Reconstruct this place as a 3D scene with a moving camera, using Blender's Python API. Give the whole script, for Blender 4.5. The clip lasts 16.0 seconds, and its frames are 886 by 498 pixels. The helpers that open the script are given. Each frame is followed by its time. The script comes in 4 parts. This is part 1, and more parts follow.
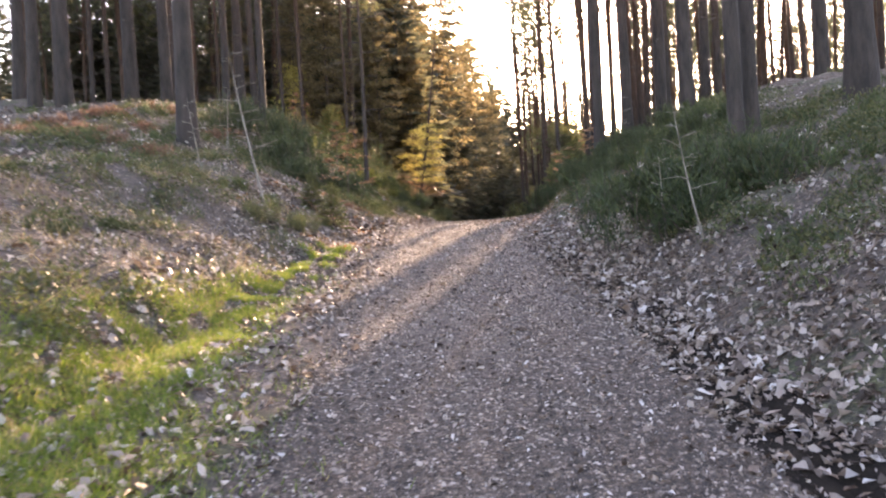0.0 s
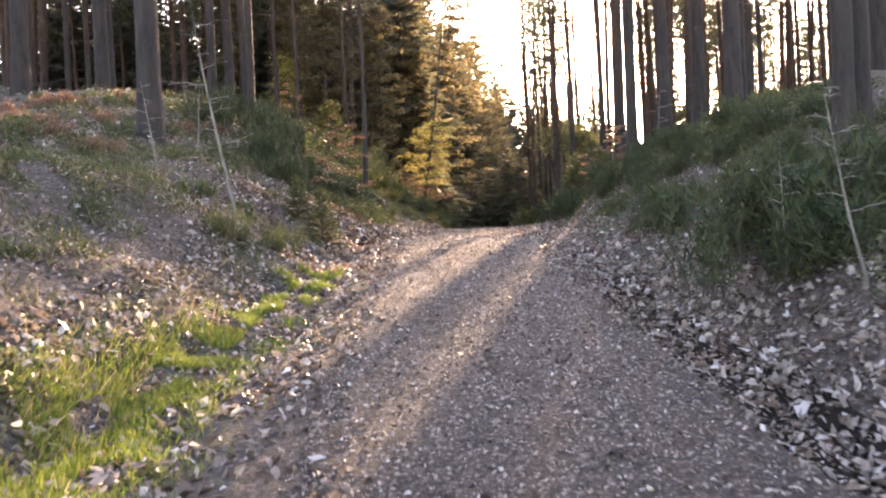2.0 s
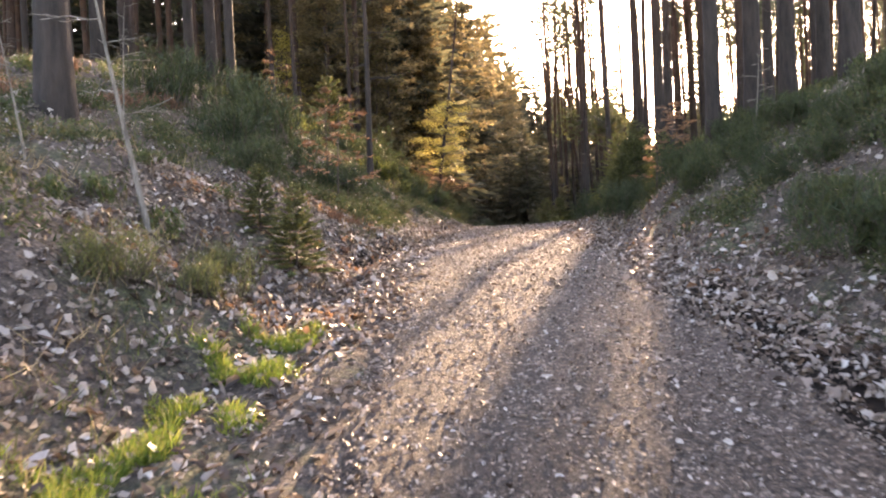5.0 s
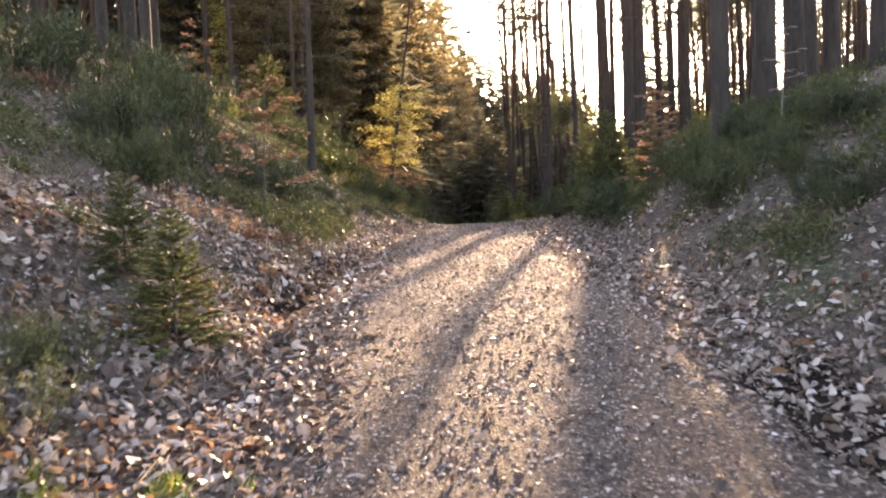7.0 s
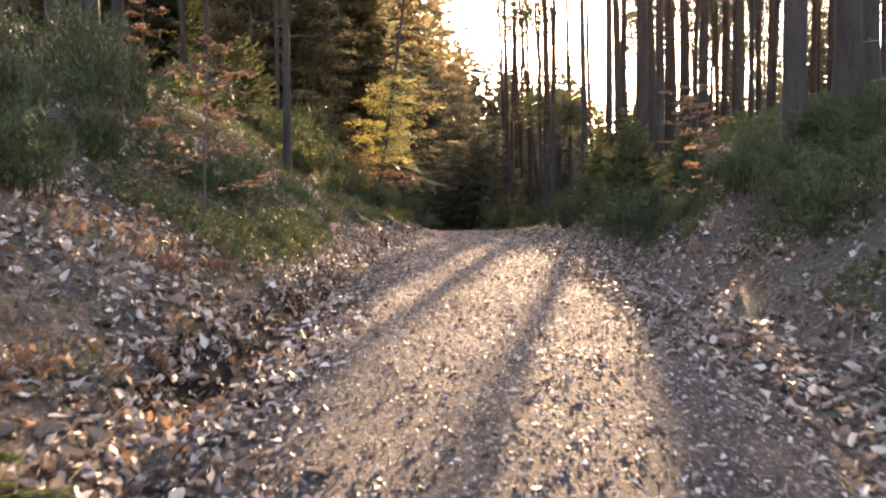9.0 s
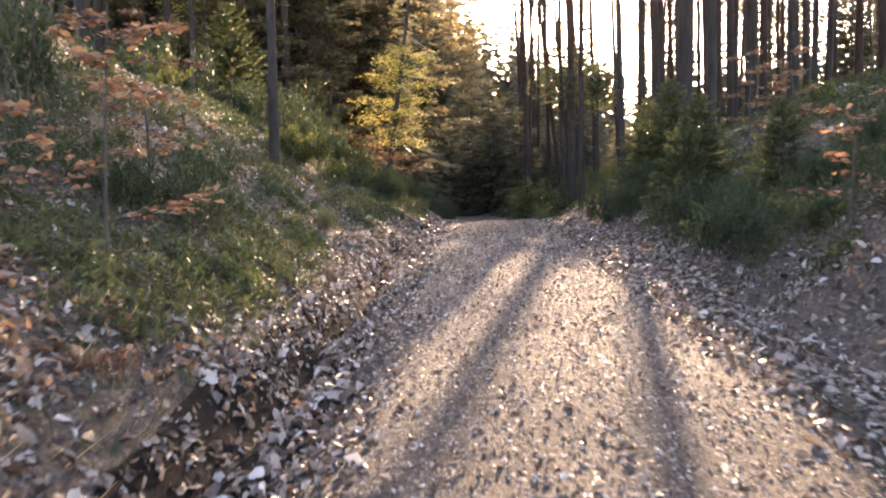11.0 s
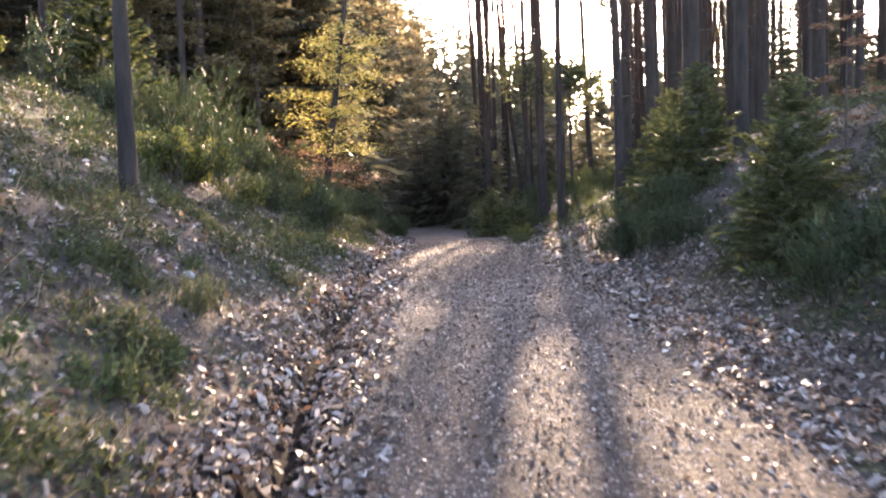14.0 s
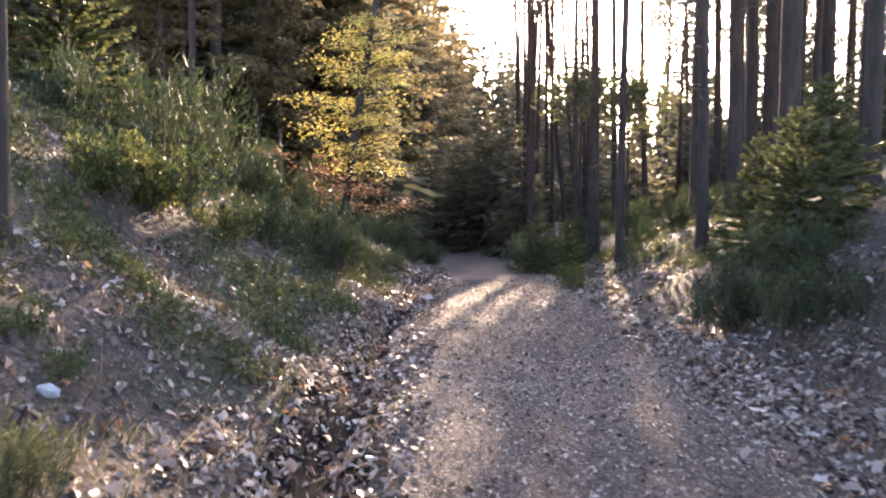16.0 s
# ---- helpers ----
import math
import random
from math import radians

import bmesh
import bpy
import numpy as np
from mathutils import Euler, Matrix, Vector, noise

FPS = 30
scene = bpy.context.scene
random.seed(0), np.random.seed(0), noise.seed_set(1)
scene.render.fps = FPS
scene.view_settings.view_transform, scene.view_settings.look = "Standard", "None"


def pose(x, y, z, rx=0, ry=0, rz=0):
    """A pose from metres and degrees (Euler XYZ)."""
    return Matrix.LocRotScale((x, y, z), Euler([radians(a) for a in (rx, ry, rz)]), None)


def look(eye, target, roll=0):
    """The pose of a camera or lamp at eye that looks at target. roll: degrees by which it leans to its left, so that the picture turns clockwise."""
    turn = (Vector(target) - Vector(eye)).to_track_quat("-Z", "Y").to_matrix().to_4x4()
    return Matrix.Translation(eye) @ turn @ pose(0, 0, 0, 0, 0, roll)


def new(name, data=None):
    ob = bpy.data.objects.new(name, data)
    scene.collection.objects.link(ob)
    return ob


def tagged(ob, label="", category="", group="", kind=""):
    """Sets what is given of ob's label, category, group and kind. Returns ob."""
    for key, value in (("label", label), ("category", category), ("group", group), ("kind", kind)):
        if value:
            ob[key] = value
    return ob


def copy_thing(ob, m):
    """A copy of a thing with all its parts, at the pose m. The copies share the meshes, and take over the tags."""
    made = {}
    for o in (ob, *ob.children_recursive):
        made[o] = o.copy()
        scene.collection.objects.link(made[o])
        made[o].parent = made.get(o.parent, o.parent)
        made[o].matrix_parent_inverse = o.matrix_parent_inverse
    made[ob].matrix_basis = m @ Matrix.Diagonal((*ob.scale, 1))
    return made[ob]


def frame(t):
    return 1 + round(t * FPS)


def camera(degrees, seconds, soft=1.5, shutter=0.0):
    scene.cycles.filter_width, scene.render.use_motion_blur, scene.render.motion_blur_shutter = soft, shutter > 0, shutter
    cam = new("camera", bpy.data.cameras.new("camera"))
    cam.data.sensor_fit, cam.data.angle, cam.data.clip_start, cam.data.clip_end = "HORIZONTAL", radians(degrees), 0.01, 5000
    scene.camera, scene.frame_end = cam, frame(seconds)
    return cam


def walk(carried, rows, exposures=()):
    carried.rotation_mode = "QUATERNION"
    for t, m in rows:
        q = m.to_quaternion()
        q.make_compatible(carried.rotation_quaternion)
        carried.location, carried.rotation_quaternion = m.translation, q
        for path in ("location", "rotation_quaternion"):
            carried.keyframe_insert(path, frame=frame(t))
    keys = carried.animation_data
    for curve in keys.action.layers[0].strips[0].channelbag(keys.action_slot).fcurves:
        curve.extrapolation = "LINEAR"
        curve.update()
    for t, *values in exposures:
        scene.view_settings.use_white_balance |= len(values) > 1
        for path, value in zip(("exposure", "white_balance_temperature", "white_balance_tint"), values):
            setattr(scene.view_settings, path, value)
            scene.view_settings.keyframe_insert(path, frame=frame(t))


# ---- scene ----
cam = camera(57.8, 16.0, soft=2.0, shutter=0.45)
PATH = [
    (0, (0.037, -0.019, 1.484), (0.019, 1.981, 1.456), -3.1),
    (0.5, (-0.01, 0.716, 1.555), (0.039, 2.714, 1.483), -2.2),
    (1, (-0.036, 1.442, 1.629), (-0.06, 3.442, 1.604), -2.5),
    (1.5, (-0.103, 2.135, 1.724), (-0.083, 4.134, 1.688), -2.3),
    (2, (-0.2, 2.816, 1.792), (-0.217, 4.816, 1.764), -2.4),
    (2.5, (-0.273, 3.455, 1.903), (-0.271, 5.455, 1.887), -2.3),
    (3, (-0.348, 4.183, 1.987), (-0.401, 6.182, 1.938), -3.2),
    (3.5, (-0.379, 4.875, 2.075), (-0.327, 6.873, 2.008), -2.7),
    (4, (-0.398, 5.605, 2.122), (-0.356, 7.603, 2.046), -4.2),
    (4.2, (-0.425, 5.921, 2.106), (-0.438, 7.92, 2.051), -3.6),
    (6.3, (-0.605, 8.963, 2.444), (-0.623, 10.958, 2.311), -1.4),
    (6.5, (-0.618, 9.204, 2.502), (-0.602, 11.197, 2.331), -1.3),
    (7, (-0.583, 9.866, 2.561), (-0.505, 11.862, 2.461), -2.3),
    (7.5, (-0.6, 10.522, 2.608), (-0.548, 12.518, 2.489), -0.9),
    (8, (-0.571, 11.216, 2.66), (-0.483, 13.21, 2.542), -2.4),
    (8.5, (-0.605, 11.858, 2.694), (-0.516, 13.852, 2.565), -0.7),
    (9, (-0.543, 12.505, 2.747), (-0.442, 14.5, 2.643), -0.9),
    (9.5, (-0.566, 13.132, 2.792), (-0.55, 15.131, 2.723), -0.9),
    (9.7, (-0.552, 13.385, 2.817), (-0.49, 15.382, 2.729), -1.0),
    (11.8, (-0.639, 17.049, 3.187), (-0.55, 19.04, 3.021), -2.3),
    (12, (-0.607, 17.389, 3.18), (-0.472, 19.378, 3.013), -3.2),
    (12.5, (-0.621, 18.216, 3.23), (-0.497, 20.2, 3.009), -3.3),
    (13, (-0.615, 18.995, 3.321), (-0.487, 20.974, 3.059), -2.9),
    (13.5, (-0.612, 19.811, 3.393), (-0.547, 21.797, 3.163), -3.2),
    (14, (-0.585, 20.625, 3.439), (-0.377, 22.607, 3.278), -2.4),
    (14.5, (-0.555, 21.441, 3.51), (-0.439, 23.435, 3.404), -2.8),
    (15, (-0.514, 22.263, 3.578), (-0.32, 24.251, 3.488), -1.3),
    (15.5, (-0.448, 23.073, 3.617), (-0.268, 25.063, 3.518), -1.2),
    (16, (-0.415, 23.862, 3.658), (-0.282, 25.854, 3.544), 0.1),
]
walk(cam, [(t, look(eye, target, roll)) for t, eye, target, roll in PATH], [(0, 3.46, 7150, 33), (4, 3.42, 7300, 32), (7.5, 3.44, 7550, 31), (9.5, 3.3, 7400, 31), (12, 3.56, 6450, 29), (16, 3.6, 6250, 31)])

# ---- light ----
SUN_AZ, SUN_EL = 14.0, 14.0          # degrees right of the road's heading, and above the horizon
world = bpy.data.worlds.new("sky")
scene.world = world
world.use_nodes = True
wn = world.node_tree.nodes
sky = wn.new("ShaderNodeTexSky")
sky.sky_type = "NISHITA"
sky.sun_disc = False
sky.sun_elevation = radians(SUN_EL)
sky.sun_rotation = radians(SUN_AZ)
sky.air_density, sky.dust_density = 1.0, 2.0
world.node_tree.links.new(sky.outputs["Color"], wn["Background"].inputs["Color"])
wn["Background"].inputs["Strength"].default_value = 0.15
sun_data = bpy.data.lights.new("sun", "SUN")
sun_data.energy, sun_data.angle, sun_data.color = 2.6, radians(0.6), (1.0, 0.79, 0.48)
sun = new("sun", sun_data)
sun_way = Vector((math.sin(radians(SUN_AZ)) * math.cos(radians(SUN_EL)),
                  math.cos(radians(SUN_AZ)) * math.cos(radians(SUN_EL)), math.sin(radians(SUN_EL))))
sun.matrix_world = look(sun_way * 200, (0, 0, 0))


# ---- materials ----
def nodes_of(name):
    m = bpy.data.materials.new(name)
    m.use_nodes = True
    return m, m.node_tree.nodes, m.node_tree.links


def ramp_node(n, l, src, stops):
    r = n.new("ShaderNodeValToRGB")
    e = r.color_ramp.elements
    while len(e) < len(stops):
        e.new(0.5)
    for k, (p, c) in enumerate(stops):
        e[k].position, e[k].color = p, (*c, 1)
    l.new(src, r.inputs["Fac"])
    return r.outputs["Color"]


def noise_node(n, l, scale, detail=4.0, rough=0.6, stretch=None):
    t = n.new("ShaderNodeTexNoise")
    t.inputs["Scale"].default_value, t.inputs["Detail"].default_value, t.inputs["Roughness"].default_value = scale, detail, rough
    c = n.new("ShaderNodeTexCoord")
    if stretch:
        m = n.new("ShaderNodeMapping")
        m.inputs["Scale"].default_value = stretch
        l.new(c.outputs["Object"], m.inputs["Vector"])
        l.new(m.outputs["Vector"], t.inputs["Vector"])
    else:
        l.new(c.outputs["Object"], t.inputs["Vector"])
    return t.outputs["Fac"]


def mix_colour(n, l, a, b, fac, blend="MIX"):
    m = n.new("ShaderNodeMix")
    m.data_type, m.blend_type = "RGBA", blend
    if isinstance(fac, float):
        m.inputs[0].default_value = fac
    else:
        l.new(fac, m.inputs[0])
    l.new(a, m.inputs[6])
    l.new(b, m.inputs[7])
    return m.outputs[2]


def bump_to(n, l, height, strength, distance):
    b = n.new("ShaderNodeBump")
    b.inputs["Strength"].default_value, b.inputs["Distance"].default_value = strength, distance
    l.new(height, b.inputs["Height"])
    l.new(b.outputs["Normal"], n["Principled BSDF"].inputs["Normal"])


def earth(name, dark, mid, light, patch_scale, grain_scale, rough=0.9, bump=0.02, moss=None, stretch=None, share=0.6):
    m, n, l = nodes_of(name)
    patch = noise_node(n, l, patch_scale, 5, 0.6, stretch)
    grain = noise_node(n, l, grain_scale, 6, 0.75)
    col = mix_colour(n, l, ramp_node(n, l, patch, [(0.3, dark), (0.5, mid), (0.7, light)]),
                     ramp_node(n, l, grain, [(0.3, dark), (0.5, mid), (0.68, light)]), share)
    if moss:
        spots = noise_node(n, l, patch_scale * 0.6, 6, 0.7)
        fac = ramp_node(n, l, spots, [(0.52, (0, 0, 0)), (0.62, (0.7, 0.7, 0.7))])
        tint = n.new("ShaderNodeRGB")
        tint.outputs[0].default_value = (*moss, 1)
        col = mix_colour(n, l, col, tint.outputs[0], fac)
    l.new(col, n["Principled BSDF"].inputs["Base Color"])
    n["Principled BSDF"].inputs["Roughness"].default_value = rough
    bump_to(n, l, grain, 0.8, bump)
    return m


def leafy(name, colours, through_light=0.45, rough=0.6, by_object=0.0):
    """Thin leaves: each island takes its own colour out of the ramp, and lets light through."""
    m, n, l = nodes_of(name)
    geo = n.new("ShaderNodeNewGeometry")
    src = geo.outputs["Random Per Island"]
    if by_object:
        info = n.new("ShaderNodeObjectInfo")
        mx = n.new("ShaderNodeMix")
        mx.inputs[0].default_value = by_object
        l.new(src, mx.inputs[2])
        l.new(info.outputs["Random"], mx.inputs[3])
        src = mx.outputs[0]
    col = ramp_node(n, l, src, colours)
    vein = noise_node(n, l, 40.0, 3)
    shade = ramp_node(n, l, vein, [(0.3, (0.72, 0.72, 0.72)), (0.7, (1, 1, 1))])
    col = mix_colour(n, l, col, shade, 0.8, "MULTIPLY")
    p = n["Principled BSDF"]
    l.new(col, p.inputs["Base Color"])
    p.inputs["Roughness"].default_value = rough
    p.inputs["Specular IOR Level"].default_value = 0.35
    tr = n.new("ShaderNodeBsdfTranslucent")
    l.new(col, tr.inputs["Color"])
    mix = n.new("ShaderNodeMixShader")
    mix.inputs[0].default_value = through_light
    l.new(p.outputs[0], mix.inputs[1])
    l.new(tr.outputs[0], mix.inputs[2])
    l.new(mix.outputs[0], n["Material Output"].inputs["Surface"])
    return m


def bark(name, dark, light, upper=None, scale=6.0):
    m, n, l = nodes_of(name)
    plates = noise_node(n, l, scale, 6, 0.7, (1, 1, 0.22))
    patch = noise_node(n, l, 0.9, 4)
    col = ramp_node(n, l, plates, [(0.36, dark), (0.5, tuple((a + b) / 2 for a, b in zip(dark, light))), (0.66, light)])
    if upper:
        sep = n.new("ShaderNodeSeparateXYZ")
        c = n.new("ShaderNodeTexCoord")
        l.new(c.outputs["Object"], sep.inputs[0])
        mr = n.new("ShaderNodeMapRange")
        mr.inputs[1].default_value, mr.inputs[2].default_value = 3.0, 11.0
        l.new(sep.outputs["Z"], mr.inputs[0])
        warm = ramp_node(n, l, plates, [(0.36, tuple(0.5 * u for u in upper)), (0.62, upper)])
        col = mix_colour(n, l, col, warm, mr.outputs[0])
    col = mix_colour(n, l, col, ramp_node(n, l, patch, [(0.35, (0.7, 0.75, 0.7)), (0.65, (1.1, 1.05, 1.0))]), 0.7, "MULTIPLY")
    l.new(col, n["Principled BSDF"].inputs["Base Color"])
    n["Principled BSDF"].inputs["Roughness"].default_value = 0.92
    bump_to(n, l, plates, 1.0, 0.05)
    return m


M_GRAVEL = earth("gravel_surface", (0.05, 0.037, 0.028), (0.13, 0.098, 0.074), (0.27, 0.205, 0.155), 1.0, 70.0, 0.9, 0.05, stretch=(2.4, 0.3, 1.0), share=0.5)
def add_stones(m, scale, amount):
    """Sets single stones of differing tone into an earth material."""
    n, l = m.node_tree.nodes, m.node_tree.links
    p = n["Principled BSDF"]
    c = n.new("ShaderNodeTexCoord")
    out = p.inputs["Base Color"].links[0].from_socket
    heights = [p.inputs["Normal"].links[0].from_node]
    for k, s in enumerate((scale, scale * 2.3)):
        v = n.new("ShaderNodeTexVoronoi")
        v.inputs["Scale"].default_value = s
        l.new(c.outputs["Object"], v.inputs["Vector"])
        sep = n.new("ShaderNodeSeparateColor")
        l.new(v.outputs["Color"], sep.inputs[0])
        tone = ramp_node(n, l, sep.outputs[0], [(0.0, (0.45, 0.42, 0.40)), (0.55, (0.95, 0.93, 0.92)), (0.85, (1.35, 1.33, 1.32)), (1.0, (1.9, 1.9, 1.9))])
        out = mix_colour(n, l, out, tone, amount, "MULTIPLY")
        gap = ramp_node(n, l, v.outputs["Distance"], [(0.25, (1, 1, 1)), (0.65, (0.35, 0.35, 0.35))])
        out = mix_colour(n, l, out, gap, amount * 0.8, "MULTIPLY")
        b = n.new("ShaderNodeBump")
        b.invert = True
        b.inputs["Strength"].default_value, b.inputs["Distance"].default_value = 0.7, 0.35 / s
        l.new(v.outputs["Distance"], b.inputs["Height"])
        l.new(heights[-1].outputs["Normal"], b.inputs["Normal"])
        heights.append(b)
    l.new(out, p.inputs["Base Color"])
    l.new(heights[-1].outputs["Normal"], p.inputs["Normal"])


add_stones(M_GRAVEL, 30.0, 0.8)
M_SOIL = earth("forest_soil", (0.05, 0.037, 0.027), (0.13, 0.098, 0.072), (0.23, 0.18, 0.14), 1.1, 26.0, 0.95, 0.04, (0.075, 0.10, 0.03))
add_stones(M_SOIL, 22.0, 0.7)
M_STONE = leafy("gravel_stone", [(0.0, (0.09, 0.07, 0.055)), (0.45, (0.22, 0.175, 0.14)), (0.8, (0.31, 0.25, 0.205)), (1.0, (0.44, 0.38, 0.33))], 0.0, 0.75)
M_DEAD = leafy("dead_leaf", [(0.0, (0.045, 0.032, 0.024)), (0.3, (0.13, 0.092, 0.068)), (0.62, (0.27, 0.21, 0.168)), (0.88, (0.42, 0.355, 0.30)), (1.0, (0.58, 0.53, 0.48))], 0.22, 0.5)
M_RUST = leafy("beech_leaf", [(0.0, (0.17, 0.09, 0.05)), (0.5, (0.31, 0.17, 0.09)), (1.0, (0.47, 0.285, 0.165))], 0.5, 0.5)
M_YELLOW = leafy("yellow_leaf", [(0.0, (0.36, 0.33, 0.07)), (0.5, (0.60, 0.50, 0.13)), (1.0, (0.80, 0.66, 0.22))], 0.55, 0.5)
M_OLIVE = leafy("larch_leaf", [(0.0, (0.14, 0.115, 0.055)), (0.5, (0.25, 0.20, 0.10)), (1.0, (0.38, 0.30, 0.14))], 0.6, 0.5)
M_LIME = leafy("fresh_leaf", [(0.0, (0.042, 0.06, 0.018)), (0.5, (0.09, 0.108, 0.028)), (1.0, (0.27, 0.26, 0.06))], 0.5, 0.5)
M_GRASS = leafy("grass_blade", [(0.0, (0.065, 0.115, 0.018)), (0.5, (0.15, 0.215, 0.03)), (0.85, (0.26, 0.29, 0.055)), (1.0, (0.36, 0.30, 0.14))], 0.5, 0.5)
M_DRY = leafy("dry_grass", [(0.0, (0.14, 0.10, 0.05)), (0.6, (0.30, 0.23, 0.12)), (1.0, (0.42, 0.34, 0.20))], 0.4, 0.6)
M_BROOM = leafy("broom_twig", [(0.0, (0.02, 0.034, 0.012)), (0.6, (0.045, 0.064, 0.022)), (1.0, (0.11, 0.12, 0.04))], 0.3, 0.6, 0.25)
M_BERRY = leafy("bilberry_leaf", [(0.0, (0.04, 0.062, 0.022)), (0.6, (0.08, 0.105, 0.034)), (1.0, (0.16, 0.155, 0.055))], 0.4, 0.5, 0.3)
M_HEATH = leafy("heath_leaf", [(0.0, (0.035, 0.048, 0.018)), (0.6, (0.075, 0.092, 0.032)), (1.0, (0.15, 0.14, 0.055))], 0.4, 0.55)
M_PINE = leafy("pine_needle", [(0.0, (0.055, 0.065, 0.03)), (0.6, (0.10, 0.11, 0.048)), (1.0, (0.19, 0.17, 0.075))], 0.5, 0.5, 0.3)
M_SPRUCE = leafy("spruce_needle", [(0.0, (0.06, 0.066, 0.042)), (0.6, (0.11, 0.11, 0.066)), (1.0, (0.18, 0.16, 0.09))], 0.55, 0.5, 0.3)
M_YOUNG = leafy("young_spruce_needle", [(0.0, (0.045, 0.065, 0.025)), (0.6, (0.105, 0.125, 0.045)), (1.0, (0.25, 0.235, 0.09))], 0.45, 0.5)
M_BARK = bark("pine_bark", (0.013, 0.010, 0.008), (0.048, 0.035, 0.029), (0.12, 0.064, 0.04))
M_SPBARK = bark("spruce_bark", (0.03, 0.025, 0.021), (0.11, 0.09, 0.075), None, 9.0)
M_TWIG = bark("twig_bark", (0.10, 0.085, 0.07), (0.32, 0.28, 0.24), None, 14.0)
M_DARKTWIG = bark("dark_twig_bark", (0.04, 0.032, 0.026), (0.13, 0.10, 0.08), None, 14.0)
M_RUT_SOIL = earth("rut_soil", (0.008, 0.006, 0.005), (0.018, 0.014, 0.011), (0.035, 0.027, 0.021), 3.0, 40.0, 0.98, 0.06)
M_RUT_SOIL.node_tree.nodes["Principled BSDF"].inputs["Specular IOR Level"].default_value = 0.1
M_BRACKEN = leafy("bracken_frond", [(0.0, (0.09, 0.045, 0.028)), (0.5, (0.19, 0.10, 0.06)), (1.0, (0.30, 0.18, 0.11))], 0.35, 0.6)
M_PALE = earth("pale_stone_face", (0.26, 0.26, 0.26), (0.40, 0.40, 0.40), (0.52, 0.52, 0.52), 8.0, 60.0, 0.7, 0.004)


# ---- the lie of the land ----
def road_x(y):
    """Where the middle of the track runs."""
    return np.interp(y, [-200, -20, 0, 6, 12, 17, 24, 30, 34, 45, 51, 57, 62, 68, 80, 120, 400],
                     [-6, -0.6, 0.12, 0.28, 0.12, 0.05, 0.55, 0.95, 1.3, 2.4, 2.95, 3.2, 2.7, 0.6, -7, -38, -290])


def road_z(y):
    return np.interp(y, [-300, -60, 0, 5, 8, 9.5, 12, 13.8, 16, 17.7, 20, 22.8, 24.8, 27.4, 30, 36, 40, 44, 50, 58, 70, 400],
                     [-14, -5.2, 0.0, 0.47, 0.76, 0.90, 1.20, 1.38, 1.61, 1.73, 1.80, 1.86, 1.92, 1.99, 2.05, 2.02, 1.90, 1.73, 1.47, 1.20, 0.95, 0.95])


def waves(x, y, size, seed):
    """Smooth unevenness between about -1 and 1."""
    g = np.random.default_rng(seed)
    out = 0.0
    for k in range(6):
        a, p = g.uniform(0, 2 * math.pi), g.uniform(0, 2 * math.pi)
        f = 2 * math.pi / (size * g.uniform(0.6, 1.6))
        out = out + np.sin(f * (x * math.cos(a) + y * math.sin(a)) + p)
    return out / 3.2


HALF = 1.32


def land(x, y):
    """Height of the ground."""
    x, y = np.asarray(x, float), np.asarray(y, float)
    u = x - road_x(y) + 0.10 * waves(y, y * 0.3, 3.0, 5)
    el, er = np.maximum(-u - HALF, 0), np.maximum(u - HALF, 0)
    wl = np.interp(y, [-20, 4, 11, 15, 20, 45, 60], [1.8, 1.6, 1.1, 0.45, 0.4, 0.5, 2.0])
    hl = np.interp(y, [-60, 0, 12, 17, 24, 50, 70], [0.6, 1.6, 2.05, 2.45, 4.2, 2.6, 1.0])
    wr = np.interp(y, [-20, 6, 14, 22, 30, 40, 46, 60], [0.9, 0.55, 0.7, 0.75, 1.15, 1.1, 1.3, 1.6])
    hr = np.interp(y, [-60, 0, 12, 20, 32, 48, 62], [0.8, 2.0, 2.5, 3.4, 3.5, 2.4, 1.6])
    dl, dr = np.maximum(el - wl, 0), np.maximum(er - wr, 0)
    sl = np.interp(y, [14, 22, 45, 55], [0.66, 0.5, 0.5, 0.6])
    sq = np.interp(y, [14, 22, 40, 50], [0.0, 0.09, 0.09, 0.0])
    z = road_z(y) + hl * np.tanh((sl * dl + sq * dl * dl) / hl) + hr * np.tanh(np.interp(y, [6, 13, 20, 32, 44], [0.54, 0.6, 0.76, 0.74, 0.6]) * dr / hr)
    z = z + 0.05 * np.minimum(el, 1.5) + 0.04 * np.minimum(er, 1.5)
    bank = np.clip((el + er) / 1.5, 0, 1)
    z = z + bank * (0.10 * waves(x, y, 2.6, 1) + 0.035 * waves(x, y, 0.8, 2)) + np.clip((el + er - 6) / 10, 0, 1) * 0.5 * waves(x, y, 14, 3)
    # wheel tracks, and the gutters along the edges
    z = z - 0.018 * np.exp(-((u + 0.62) / 0.22) ** 2) - 0.018 * np.exp(-((u - 0.62) / 0.22) ** 2) + 0.006 * waves(x, y, 0.7, 4)
    gut = np.interp(y, [-20, 14, 19, 45, 60], [0, 0.02, 0.16, 0.14, 0.0])
    z = z - gut * np.exp(-((u + HALF + 0.40) / 0.11) ** 2) * (0.8 + 0.4 * waves(y, y, 0.9, 9))
    gut_r = np.interp(y, [-20, -4, 12, 18], [0.03, 0.07, 0.06, 0.02])
    z = z - gut_r * np.exp(-((u - HALF - 0.2) / 0.10) ** 2) * (0.7 + 0.5 * waves(y, y, 1.1, 8))
    return z


